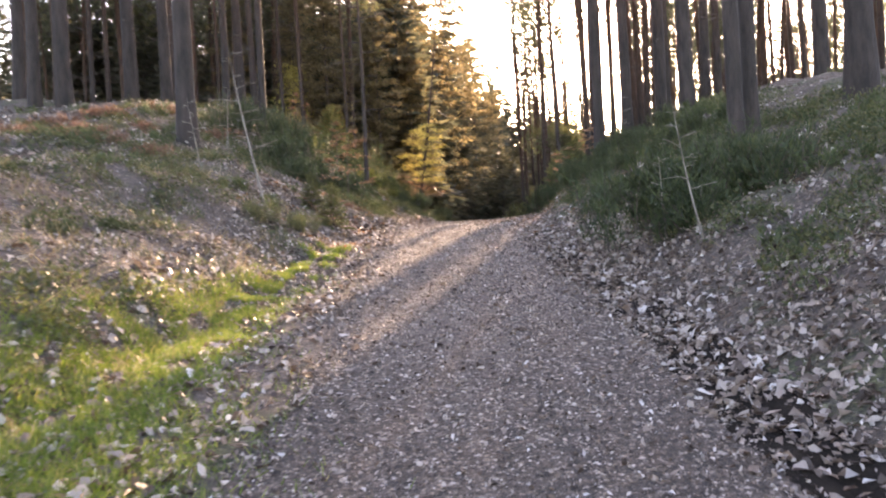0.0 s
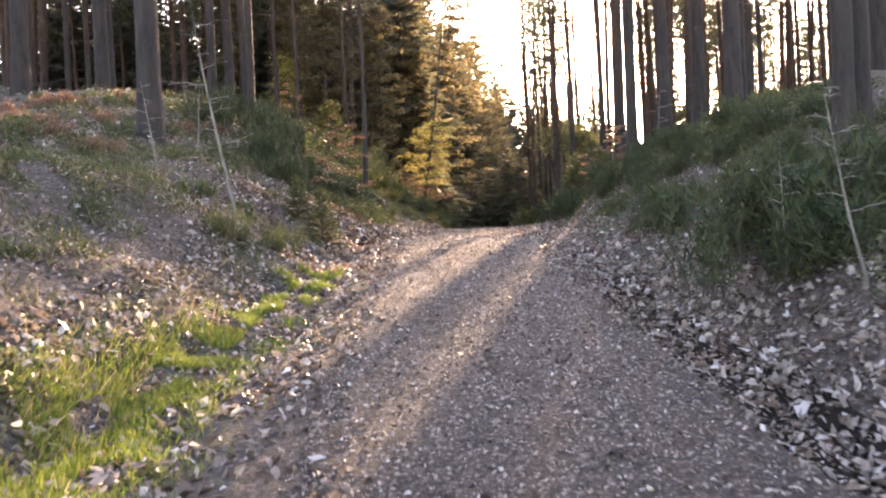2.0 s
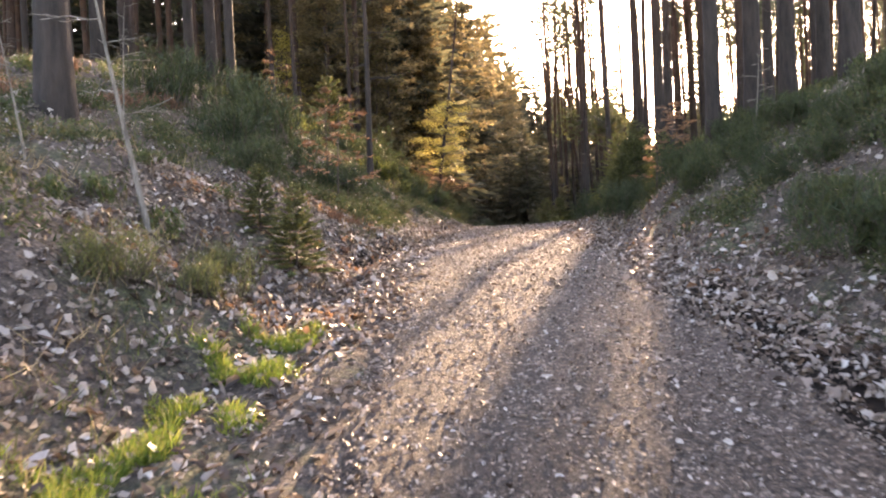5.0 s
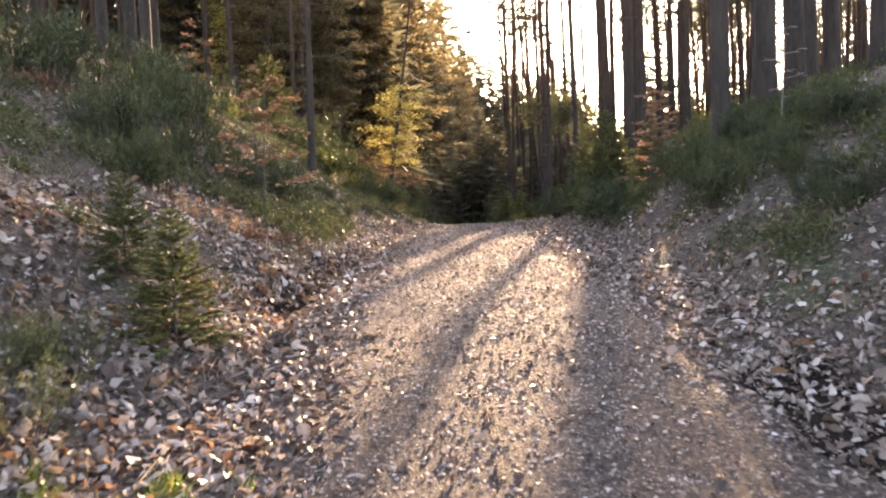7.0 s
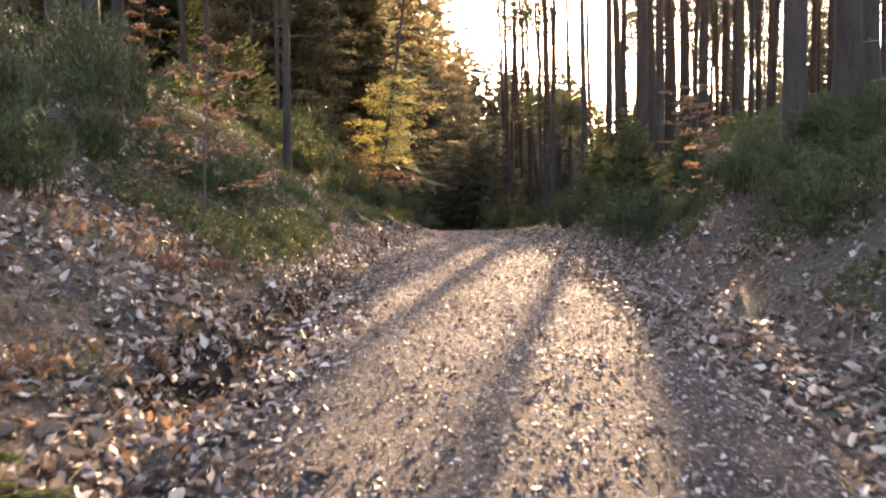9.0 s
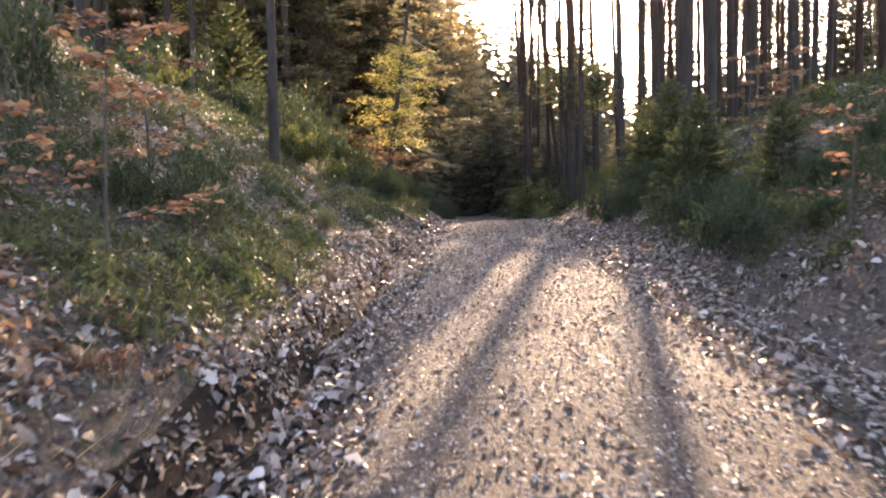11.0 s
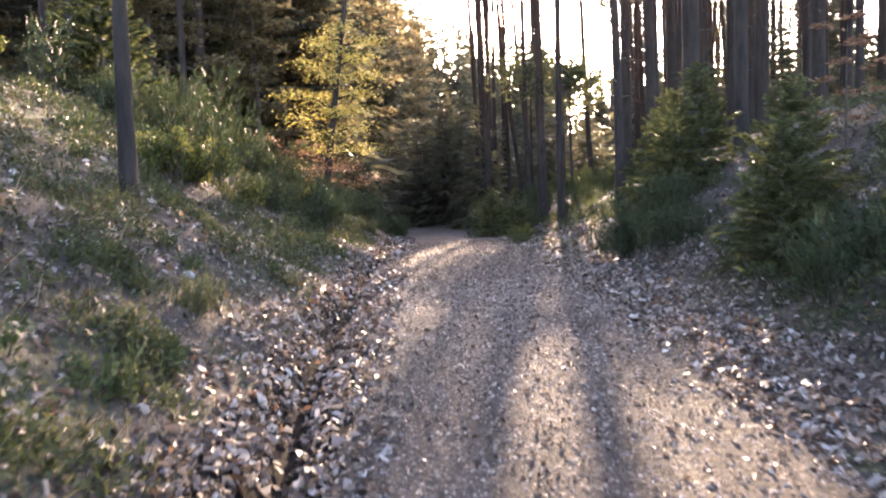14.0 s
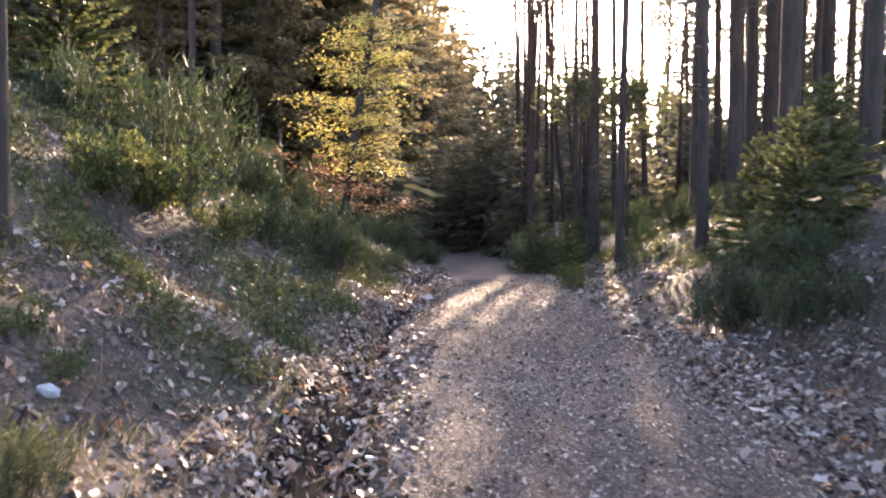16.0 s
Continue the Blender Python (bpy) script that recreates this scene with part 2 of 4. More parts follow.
def np_mesh(name, v, f):
    """A mesh from arrays of corners and of triangles or quads."""
    me = bpy.data.meshes.new(name)
    v, f = np.asarray(v, np.float32), np.asarray(f, np.int32)
    me.vertices.add(len(v))
    me.vertices.foreach_set("co", v.ravel())
    me.loops.add(f.size)
    me.loops.foreach_set("vertex_index", f.ravel())
    me.polygons.add(len(f))
    me.polygons.foreach_set("loop_start", np.arange(0, f.size, f.shape[1], dtype=np.int32))
    me.update(calc_edges=True)
    return me


def part(name, me, material, parent=None, label="", smooth=False):
    """Links a mesh as one object, under a thing or a part."""
    if not me.materials:
        me.materials.append(material)
    if smooth:
        me.polygons.foreach_set("use_smooth", [True] * len(me.polygons))
    ob = new(name, me)
    ob.parent = parent
    if label:
        ob["label"] = label
    return ob


def grid_mesh(name, xs, ys, zf):
    X, Y = np.meshgrid(xs, ys)
    v = np.stack([X, Y, zf(X, Y)], -1).reshape(-1, 3)
    i = np.arange(len(ys) - 1)[:, None] * len(xs) + np.arange(len(xs) - 1)[None]
    f = np.stack([i, i + 1, i + 1 + len(xs), i + len(xs)], -1).reshape(-1, 4)
    return np_mesh(name, v, f)


def steps(*spans):
    return np.unique(np.round(np.concatenate([np.arange(a, b, s) for a, b, s in spans]), 4))


# ---- ground and track ----
gx = steps((-900, -100, 100), (-100, -30, 10), (-30, -12, 2), (-12, -6, 0.4), (-6, 7, 0.13), (7, 14, 0.5), (14, 40, 2), (40, 100, 10), (100, 901, 100))
gy = steps((-900, -100, 100), (-100, -20, 10), (-20, -2, 1.0), (-2, 34, 0.16), (34, 60, 0.5), (60, 100, 4), (100, 901, 50))


def ground_z(X, Y):
    u = np.abs(X - road_x(Y))
    s = X - road_x(Y)
    left = (np.abs(s + HALF + 0.40) < 0.27) & (Y > 17.0) & (Y < 51)
    right = (np.abs(s - HALF - 0.20) < 0.22) & (Y > 0.4) & (Y < 14.6)
    return land(X, Y) - 0.05 * (u < HALF - 0.1) * (Y < 62) - 0.10 * (left | right)


ground = tagged(part("ground", grid_mesh("ground", gx, gy, ground_z), M_SOIL, smooth=True),
                "brown forest floor of soil, moss and humus on sloping banks", "ground", kind="structure")

ru = np.linspace(-1, 1, 41)
ry = steps((-60, -2, 0.8), (-2, 34, 0.12), (34, 70, 0.5))
RU, RY = np.meshgrid(ru, ry)
rw = HALF + 0.07 * waves(RY, RY * 0.2 + RU * 3, 0.9, 11) + 0.03 * waves(RY, RU, 0.3, 12)
RX = road_x(RY) + RU * rw
RZ = land(RX, RY) + 0.012 - 0.06 * np.clip((np.abs(RU) - 0.93) / 0.07, 0, 1) + 0.004 * waves(RX, RY, 0.16, 13)
ri = np.arange(len(ry) - 1)[:, None] * 41 + np.arange(40)[None]
road = tagged(part("road", np_mesh("road", np.stack([RX, RY, RZ], -1).reshape(-1, 3),
              np.stack([ri, ri + 1, ri + 42, ri + 41], -1).reshape(-1, 4)), M_GRAVEL, smooth=True),
              "compacted brown gravel forest track with shallow wheel ruts", "track", kind="structure")


# ---- builders for plants ----
def unit(a):
    return a / np.maximum(np.linalg.norm(a, axis=-1, keepdims=True), 1e-9)


def blades(base, way, length, width, g, fold=0.25, curl=0.15, up=None):
    """Folded leaves: six corners and two quads each, from base along way."""
    n = len(base)
    length = np.broadcast_to(np.asarray(length, float), (n,))[:, None]
    width = np.broadcast_to(np.asarray(width, float), (n,))[:, None]
    way = unit(way)
    rnd = unit(g.normal(size=(n, 3))) if up is None else up
    side = unit(np.cross(way, rnd))
    nor = np.cross(side, way)
    f = fold * g.uniform(0.2, 1.5, (n, 1))
    c = curl * g.uniform(-1.2, 1.2, (n, 1))

    def pt(a, b):
        return base + way * length * a + side * width * b + nor * (np.abs(b) * f * width * 2 + c * length * a * a)
    v = np.stack([pt(0, 0), pt(0.34, 0.5), pt(0.74, 0.42), pt(1, 0), pt(0.70, -0.42), pt(0.30, -0.5)], 1)
    v = (v + g.normal(size=v.shape) * 0.09 * length[:, None]).reshape(-1, 3)
    i = np.arange(n)[:, None] * 6
    q = np.stack([i + [0, 1, 2, 3], i + [0, 3, 4, 5]], 1).reshape(-1, 4)
    return v, q


def slivers(base, way, length, width, g):
    """Narrow flat needles tufts or grass: one quad each, tapering."""
    n = len(base)
    length = np.broadcast_to(np.asarray(length, float), (n,))[:, None]
    width = np.broadcast_to(np.asarray(width, float), (n,))[:, None]
    way = unit(way)
    side = unit(np.cross(way, g.normal(size=(n, 3))))
    v = np.stack([base - side * width * 0.5, base + side * width * 0.5,
                  base + way * length + side * width * 0.12, base + way * length - side * width * 0.12], 1).reshape(-1, 3)
    return v, np.arange(n * 4).reshape(-1, 4)


def joined(*sets):
    vs, fs, k = [], [], 0
    for v, f in sets:
        vs.append(v)
        fs.append(np.asarray(f) + k)
        k += len(v)
    return np.concatenate(vs), np.concatenate(fs)


def tube(pts, radii, sides, g=None, rough=0.0, flare=0.0):
    """A tapering round limb along pts."""
    pts = np.asarray(pts, float)
    d = unit(np.gradient(pts, axis=0))
    ref = np.array([0.0, 1.0, 0.0]) if abs(d[0][2]) > 0.7 else np.array([0.0, 0.0, 1.0])
    s = unit(np.cross(d, ref))
    t = np.cross(d, s)
    a = np.linspace(0, 2 * math.pi, sides, endpoint=False)
    r = np.asarray(radii, float)[:, None] * np.ones((1, sides))
    if g is not None:
        r = r * (1 + rough * g.normal(size=r.shape))
        if flare:
            r[0] *= 1 + flare * (0.6 + 0.6 * np.abs(np.sin(a * 2.5 + g.uniform(0, 6))))
    v = (pts[:, None] + r[..., None] * (np.cos(a)[None, :, None] * s[:, None] + np.sin(a)[None, :, None] * t[:, None])).reshape(-1, 3)
    n = len(pts)
    i = np.arange(n - 1)[:, None] * sides
    j = np.arange(sides)[None]
    k = (np.arange(sides)[None] + 1) % sides
    f = np.stack([i + j, i + k, i + sides + k, i + sides + j], -1).reshape(-1, 4)
    return v, f


def limb_line(start, way, length, g, droop=-0.1, n=5, wob=0.08):
    t = np.linspace(0, 1, n)[:, None]
    p = np.asarray(start) + np.asarray(way) * length * t
    p[:, 2] += droop * length * (t[:, 0] ** 2)
    p[1:] += g.normal(size=(n - 1, 3)) * wob * length * t[1:]
    return p


def stand(name, label, category, group=""):
    ob = new(name)
    ob.empty_display_size = 0.3
    return tagged(ob, label, category, group)


def trunk_line(h, g, bend=0.02, lean=(0.0, 0.0), n=14):
    t = np.linspace(0, 1, n)
    a, b = g.uniform(0, 6, 2)
    x = lean[0] * t * h + bend * h * (np.sin(a + 3.1 * t) - math.sin(a)) * t
    y = lean[1] * t * h + bend * h * (np.sin(b + 2.7 * t) - math.sin(b)) * t
    z = h * t ** 1.15
    z[0] = -0.35
    return np.stack([x, y, z], 1)


def pine(h, r, seed, crown_from=0.55, tufts=950, bare=11, spread=0.15, lean=(0.0, 0.0)):
    """A tall pine: bare lower trunk with dead stubs, and a loose crown."""
    g = np.random.default_rng(seed)
    ob = stand("pine_tree", "tall pine with flaking grey brown bark and high crown", "tree", "pines on the banks")
    line = trunk_line(h, g, 0.012, lean)
    rad = r * np.interp(np.linspace(0, 1, 14), [0, 0.08, 0.6, 1], [1.08, 0.95, 0.66, 0.12])
    part("trunk", np_mesh("pine_trunk", *tube(line, rad, 12, g, 0.03, 0.2)), M_BARK, ob, smooth=True)

    def on(t):
        return np.array([np.interp(t, line[:, 2] / h, line[:, k]) for k in range(3)])
    sets, tips = [], []
    for k in range(bare):
        t = g.uniform(0.12, crown_from + 0.1)
        a = g.uniform(0, 2 * math.pi)
        ln = g.uniform(0.4, 1.8)
        p = limb_line(on(t), (math.cos(a), math.sin(a), g.uniform(-0.15, 0.25)), ln, g, -0.15)
        sets.append(tube(p, np.linspace(0.022, 0.006, 5), 3))
        q = limb_line(p[3], (math.cos(a + 0.8), math.sin(a + 0.8), 0.1), ln * 0.35, g, -0.1, 3)
        sets.append(tube(q, np.linspace(0.010, 0.004, 3), 3))
    for k in range(26):
        t = crown_from + (1 - crown_from) * (k / 26) ** 0.9
        a = k * 2.4 + g.uniform(-0.4, 0.4)
        ln = h * spread * (1.05 - (t - crown_from) / (1 - crown_from) * 0.75) * g.uniform(0.6, 1.15)
        p = limb_line(on(t), (math.cos(a), math.sin(a), g.uniform(0.0, 0.4)), ln, g, 0.05)
        sets.append(tube(p, np.linspace(0.05, 0.012, 5), 3))
        tips.append(p)
    part("branchwork", np_mesh("pine_limbs", *joined(*sets)), M_DARKTWIG, ob)["kind"] = "stuff"
    tips = np.array(tips)
    pick = g.integers(0, len(tips), tufts)
    seg = g.uniform(1.6, 4, tufts)
    lo = np.floor(seg).astype(int).clip(0, 3)
    fr = (seg - lo)[:, None]
    c = tips[pick, lo] * (1 - fr) + tips[pick, lo + 1] * fr + g.normal(size=(tufts, 3)) * np.array([0.5, 0.5, 0.32])
    way = unit(g.normal(size=(tufts, 3)) + np.array([0, 0, 0.5]))
    part("crown", np_mesh("pine_crown", *slivers(c, way, g.uniform(0.28, 0.55, tufts), g.uniform(0.06, 0.12, tufts), g)), M_PINE, ob)["kind"] = "stuff"
    return ob


def spruce(h, r, seed, per_metre=4.8, low=0.06, width=0.17, material=None, name="spruce_tree", label="dense dark green spruce with drooping boughs", group="spruces in the wood", fine=1.0):
    g = np.random.default_rng(seed)
    ob = stand(name, label, "tree", group)
    line = trunk_line(h, g, 0.004)
    part("trunk", np_mesh("spruce_trunk", *tube(line, r * np.linspace(1.1, 0.08, 14), 9, g, 0.03, 0.25)), M_SPBARK, ob, smooth=True)
    sets, bs, ws, ls = [], [], [], []
    whorls = int(max(18, h * 2.2))
    for k in range(whorls):
        t = low + (1 - low) * (k + g.uniform(-0.3, 0.3)) / whorls
        t = min(max(t, low), 0.985)
        for j in range(6):
            a = j * 1.047 + k * 0.5 + g.uniform(-0.3, 0.3)
            ln = h * width * ((1 - t) ** 0.8 + 0.03) * g.uniform(0.65, 1.2)
            way = np.array([math.cos(a), math.sin(a), 0.18 - 0.35 * (1 - t) + 0.5 * t])
            p = limb_line((0, 0, t * h), way, ln, g, 0.10, 5, 0.04)
            if j == 0:
                sets.append(tube(p[::2], np.linspace(0.012 + 0.008 * ln, 0.003, 3), 3))
            n = max(5, int(per_metre * ln))
            s = g.uniform(0.12, 1, n) ** 0.8
            q = np.stack([np.interp(s, np.linspace(0, 1, 5), p[:, m]) for m in range(3)], 1)
            sd = np.array([-math.sin(a), math.cos(a), 0.0]) * g.choice([-1, 1], n)[:, None]
            bs.append(q)
            ws.append(unit(way) * 0.8 + sd * g.uniform(0.2, 1.0, (n, 1)) + np.array([0, 0, -0.25]) + g.normal(size=(n, 3)) * 0.22)
            ls.append((0.36 + 0.50 * min(ln, 2.0) * (1 - 0.5 * s)) * fine)
    part("branchwork", np_mesh("spruce_limbs", *joined(*sets)), M_DARKTWIG, ob)["kind"] = "stuff"
    bs, ws, ls = np.concatenate(bs), np.concatenate(ws), np.concatenate(ls)
    part("crown", np_mesh("spruce_crown", *slivers(bs, ws, ls, ls * 0.30, g)), material or M_SPRUCE, ob)["kind"] = "stuff"
    return ob


def broom(seed, size, material, name, label, group, n=1500, stem=0.03, tall=1.0, stalks=46, long=1.0):
    """A shrub of many fine upright stems set with small leaves."""
    g = np.random.default_rng(seed)
    ob = stand(name, label, "shrub", group)
    sets, bs, ws = [], [], []
    lumps = g.normal(size=(7, 2)) * size * 0.28
    for k in range(stalks):
        c = lumps[k % 7]
        a, tilt = g.uniform(0, 2 * math.pi), abs(g.normal(0, 0.42))
        way = np.array([math.cos(a) * tilt, math.sin(a) * tilt, 1.0])
        p = limb_line((c[0] + g.normal() * 0.08 * size, c[1] + g.normal() * 0.08 * size, -0.12), unit(way), size * tall * g.uniform(0.55, 1.0), g, -0.12, 5, 0.05)
        sets.append(tube(p, np.linspace(0.010, 0.003, 5) * (0.6 + size * 0.5), 3))
        m = n // stalks
        s = g.uniform(0.15, 1, m)
        q = np.stack([np.interp(s, np.linspace(0, 1, 5), p[:, j]) for j in range(3)], 1)
        bs.append(q + g.normal(size=(m, 3)) * 0.05 * size)
        ws.append(unit(way) + g.normal(size=(m, 3)) * 0.55)
    part("stemwork", np_mesh("shrub_stems", *joined(*sets)), M_DARKTWIG, ob)["kind"] = "stuff"
    bs, ws = np.concatenate(bs), np.concatenate(ws)
    part("foliage", np_mesh("shrub_foliage", *slivers(bs, ws, g.uniform(0.10, 0.24, len(bs)) * size * long, stem * size * g.uniform(0.5, 1.2, len(bs)), g)), material, ob)["kind"] = "stuff"
    return ob


def leaf_tree(h, r, seed, leaves, size, material, name, label, group="", low=0.12, spread=0.24, lean=(0.0, 0.0), flat=0.3, top=1.0, rust=0.0, bark_mat=None, n_limbs=34):
    """A young broad-leaved tree with its leaves in flat layers along the limbs."""
    g = np.random.default_rng(seed)
    ob = stand(name, label, "tree", group)
    line = trunk_line(h, g, 0.02, lean)
    part("trunk", np_mesh("leaf_trunk", *tube(line, r * np.linspace(1.1, 0.12, 14), 8, g, 0.03, 0.2)), bark_mat or M_DARKTWIG, ob, smooth=True)
    sets, bs, low_bs = [], [], []
    for k in range(n_limbs):
        t = low + (top - low) * k / n_limbs
        o = np.array([np.interp(t, line[:, 2] / h, line[:, m]) for m in range(3)])
        a = k * 2.4 + g.uniform(-0.5, 0.5)
        ln = h * spread * (1 - 0.6 * (t - low) / max(top - low, 0.1)) * g.uniform(0.5, 1.15)
        p = limb_line(o, (math.cos(a), math.sin(a), g.uniform(0.05, 0.45)), ln, g, -0.05, 5, 0.06)
        sets.append(tube(p, np.linspace(r * 0.28, 0.004, 5), 4))
        twigs = [p]
        for j in range(4):
            i = g.integers(1, 4)
            b = a + g.choice([-1, 1]) * g.uniform(0.5, 1.0)
            q = limb_line(p[i], (math.cos(b), math.sin(b), g.uniform(-0.1, 0.2)), ln * 0.45, g, -0.05, 5, 0.06)
            sets.append(tube(q, np.linspace(r * 0.12, 0.003, 5), 3))
            twigs.append(q)
        tw = np.array(twigs)
        m = leaves // n_limbs
        w = g.integers(0, 5, m)
        s = g.uniform(0.25, 1.0, m) * 4
        lo = np.floor(s).astype(int).clip(0, 3)
        fr = (s - lo)[:, None]
        c = tw[w, lo] * (1 - fr) + tw[w, lo + 1] * fr + g.normal(size=(m, 3)) * np.array([0.10, 0.10, 0.03]) * (h / 5)
        (low_bs if t < rust else bs).append(c)
    part("branchwork", np_mesh("leaf_limbs", *joined(*sets)), bark_mat or M_DARKTWIG, ob)["kind"] = "stuff"
    for nm, cl, mt in (("crown", bs, material), ("lower_crown", low_bs, M_RUST)):
        if cl:
            c = np.concatenate(cl)
            way = g.normal(size=(len(c), 3)) * np.array([1, 1, flat])
            up = unit(np.array([0, 0, 1.0]) + g.normal(size=(len(c), 3)) * 0.4)
            part(nm, np_mesh("leaf_crown", *blades(c, way, size * g.uniform(0.6, 1.3, len(c)), size * 0.6 * g.uniform(0.7, 1.2, len(c)), g, 0.2, 0.2, up)), mt, ob)["kind"] = "stuff"
    return ob


def place(ob, x, y, turn=0.0, scale=1.0, sink=0.0, tilt=(0.0, 0.0), first=False):
    m = pose(x, y, float(land(x, y)) - sink, tilt[0], tilt[1], turn) @ Matrix.Scale(scale, 4)
    if first:
        ob.matrix_basis = m
        return ob
    c = copy_thing(ob, Matrix.Identity(4))
    c.matrix_basis = m
    return c

# ---- trees ----
PINES = [pine(21, 0.20, 21, 0.6), pine(23, 0.23, 22, 0.62), pine(19, 0.15, 23, 0.58), pine(22, 0.18, 24, 0.62, lean=(0.015, 0.0)),
         pine(20, 0.11, 25, 0.56, 1500, 26), pine(22, 0.12, 26, 0.56, 1500, 30, lean=(-0.03, 0.01))]
SPRUCES = [spruce(20, 0.22, 31), spruce(17, 0.18, 32, width=0.19), spruce(23, 0.26, 33, low=0.12, width=0.15)]
DENSE = [spruce(8, 0.10, 34, 8, 0.03, 0.22), spruce(9, 0.12, 35, 8, 0.03, 0.20)]
SLIM = [pine(20, 0.14, 27, 0.58, 260, 14), pine(21, 0.12, 28, 0.6, 260, 16, lean=(0.02, 0.0))]
used = set()


def plant(kind, k, x, y, scale=1.0, turn=None, tilt=(0.0, 0.0)):
    ob = kind[k % len(kind)]
    first = ob.name not in used
    used.add(ob.name)
    return place(ob, x, y, (x * 57 + y * 31) % 360 if turn is None else turn, scale, 0.0, tilt, first)


# trunks beside the track: kind, x, y, size
for k, x, y, s in ((1, -5.4, 17.0, 0.92), (3, -11.4, 22.5, 1.0), (0, -9.2, 27.0, 1.0), (2, -6.2, 27.9, 0.9), (0, -8.2, 33.0, 1.0),
                   (2, 4.3, 22.2, 1.0), (0, 5.2, 22.6, 0.85), (0, 6.6, 21.7, 0.95), (1, 6.8, 24.9, 0.85), (0, 7.9, 25.6, 0.8), (2, 4.5, 12.3, 0.85), (2, 4.85, 12.6, 0.85),
                   (1, 6.6, 12.6, 1.0), (3, 7.5, 42.0, 0.9), (2, 7.95, 42.8, 0.9), (2, 7.1, 36.0, 0.95), (0, 6.3, 50.0, 0.9), 
                   (4, 5.4, 43.8, 1.0), (4, 5.5, 38.7, 1.0), (4, 8.7, 56.0, 1.1), (1, 7.8, 40.0, 1.0), (0, 8.2, 46.0, 0.9), (3, 9.8, 46.0, 1.0), (0, 9.3, 44.0, 0.9), (2, 10.8, 44.0, 1.0), (1, 10.7, 42.0, 0.9),
                   (0, 10.2, 31.0, 1.0), (3, 12.0, 35.0, 1.0), (2, 8.6, 30.6, 0.9), (1, 11.6, 24.5, 1.0)):
    plant(PINES, k, x, y, s)

rnd = np.random.default_rng(77)
taken = [(-5.4, 17.0), (4.3, 22.2), (5.2, 22.6), (6.6, 21.7), (7.3, 25.0), (10.2, 31.0), (7.1, 36.0), (5.9, 38.7), (7.5, 42.0), (9.8, 46.0)]


def scatter(kind, n, x0, x1, y0, y1, gap, sizes, clear=0.0, lanes=()):
    """Trees at random places; the lanes keep open the gaps through which the low sun reaches the track."""
    made = tries = 0
    while made < n and tries < n * 40:
        tries += 1
        x, y = rnd.uniform(x0, x1), rnd.uniform(y0, y1)
        if abs(x - float(road_x(y))) < clear or any((x - a) ** 2 + (y - b) ** 2 < gap * gap for a, b in taken):
            continue
        if any(a < x - 0.249 * y < b for a, b in lanes):
            continue
        taken.append((x, y))
        plant(kind, int(rnd.integers(0, 99)), x, y, rnd.uniform(*sizes))
        made += 1


OPEN = ((-16.0, -0.9),)
scatter(DENSE, 20, -6, 6, 58, 72, 1.3, (0.55, 0.9), 2.2)
scatter(SPRUCES, 30, -30, -1.5, 56, 84, 2.2, (0.95, 1.25), 2.5)
scatter(PINES, 40, -30, -7, 22, 62, 2.1, (0.85, 1.1), 6)
scatter(SPRUCES, 16, -44, -11, 50, 80, 2.2, (0.8, 1.15), 7)
scatter(PINES, 18, -26, -5, 40, 58, 1.8, (0.8, 1.05), 6)
scatter(SPRUCES, 9, -7, 0.5, 63, 80, 1.5, (0.85, 1.1), 2.4)
scatter(PINES, 12, -32, -8, 26, 46, 1.8, (0.85, 1.05), 6)
scatter(PINES, 36, 9, 40, 30, 62, 1.9, (0.8, 1.1), 5, ((-9.0, -1.5),))
scatter(PINES, 44, 15, 50, 56, 100, 1.9, (0.85, 1.1), 3, OPEN)
scatter(DENSE, 22, 14, 46, 56, 90, 1.8, (0.7, 1.1), 3, OPEN)
scatter(SPRUCES, 4, 22, 50, 70, 100, 2.6, (0.8, 1.0), 3, OPEN)
scatter(DENSE, 16, 7, 19, 70, 104, 1.2, (0.5, 0.75), 3)
scatter(DENSE, 44, 6, 46, 64, 112, 1.8, (0.55, 0.9), 3)
scatter(PINES, 20, 12, 40, 6, 34, 3.0, (0.85, 1.1), 6)
scatter(SPRUCES, 15, 4, 27, 104, 122, 1.7, (0.78, 0.98))
scatter(SPRUCES, 26, -60, 80, 112, 138, 3.0, (0.6, 0.8))
scatter(PINES, 10, -30, -8, -25, 18, 4.5, (0.9, 1.1), 6)
scatter(PINES, 9, 8, 30, -25, 6, 4.5, (0.9, 1.1), 6)
for k, x, y in ((4, 5.5, 57.5), (5, 5.9, 61.0), (4, 6.4, 66.0), (5, 7.6, 63.0), (5, 6.9, 70.0), (4, 8.6, 74.0)):
    plant(SLIM, k, x, y, 0.95)
# pines added so that their crowns shade the near end of the track
for k, x, y in ((0, 12.0, 52.0), (1, 13.4, 57.0), (0, 14.5, 61.5), (1, 15.8, 66.0), (0, 17.2, 72.0), (1, 11.4, 47.5)):
    plant(PINES, k, x, y, 0.82)
for k, x, y, s in ((2, 7.2, 66.0, 0.95), (2, 8.0, 69.5, 1.0), (2, 9.3, 73.0, 1.0), (2, 6.0, 60.0, 0.9), (0, 9.9, 77.0, 0.85), (2, 12.3, 75.0, 0.68), (2, 11.0, 70.5, 0.66), (0, 6.95, 55.4, 0.85), (2, 8.9, 61.0, 0.9)):
    plant(SLIM, k, x, y, s)
scatter(SLIM, 60, 12, 44, 40, 98, 1.0, (0.85, 1.1), 5, OPEN)
scatter(DENSE, 26, 16, 44, 58, 84, 1.2, (0.8, 1.15), 5, OPEN)
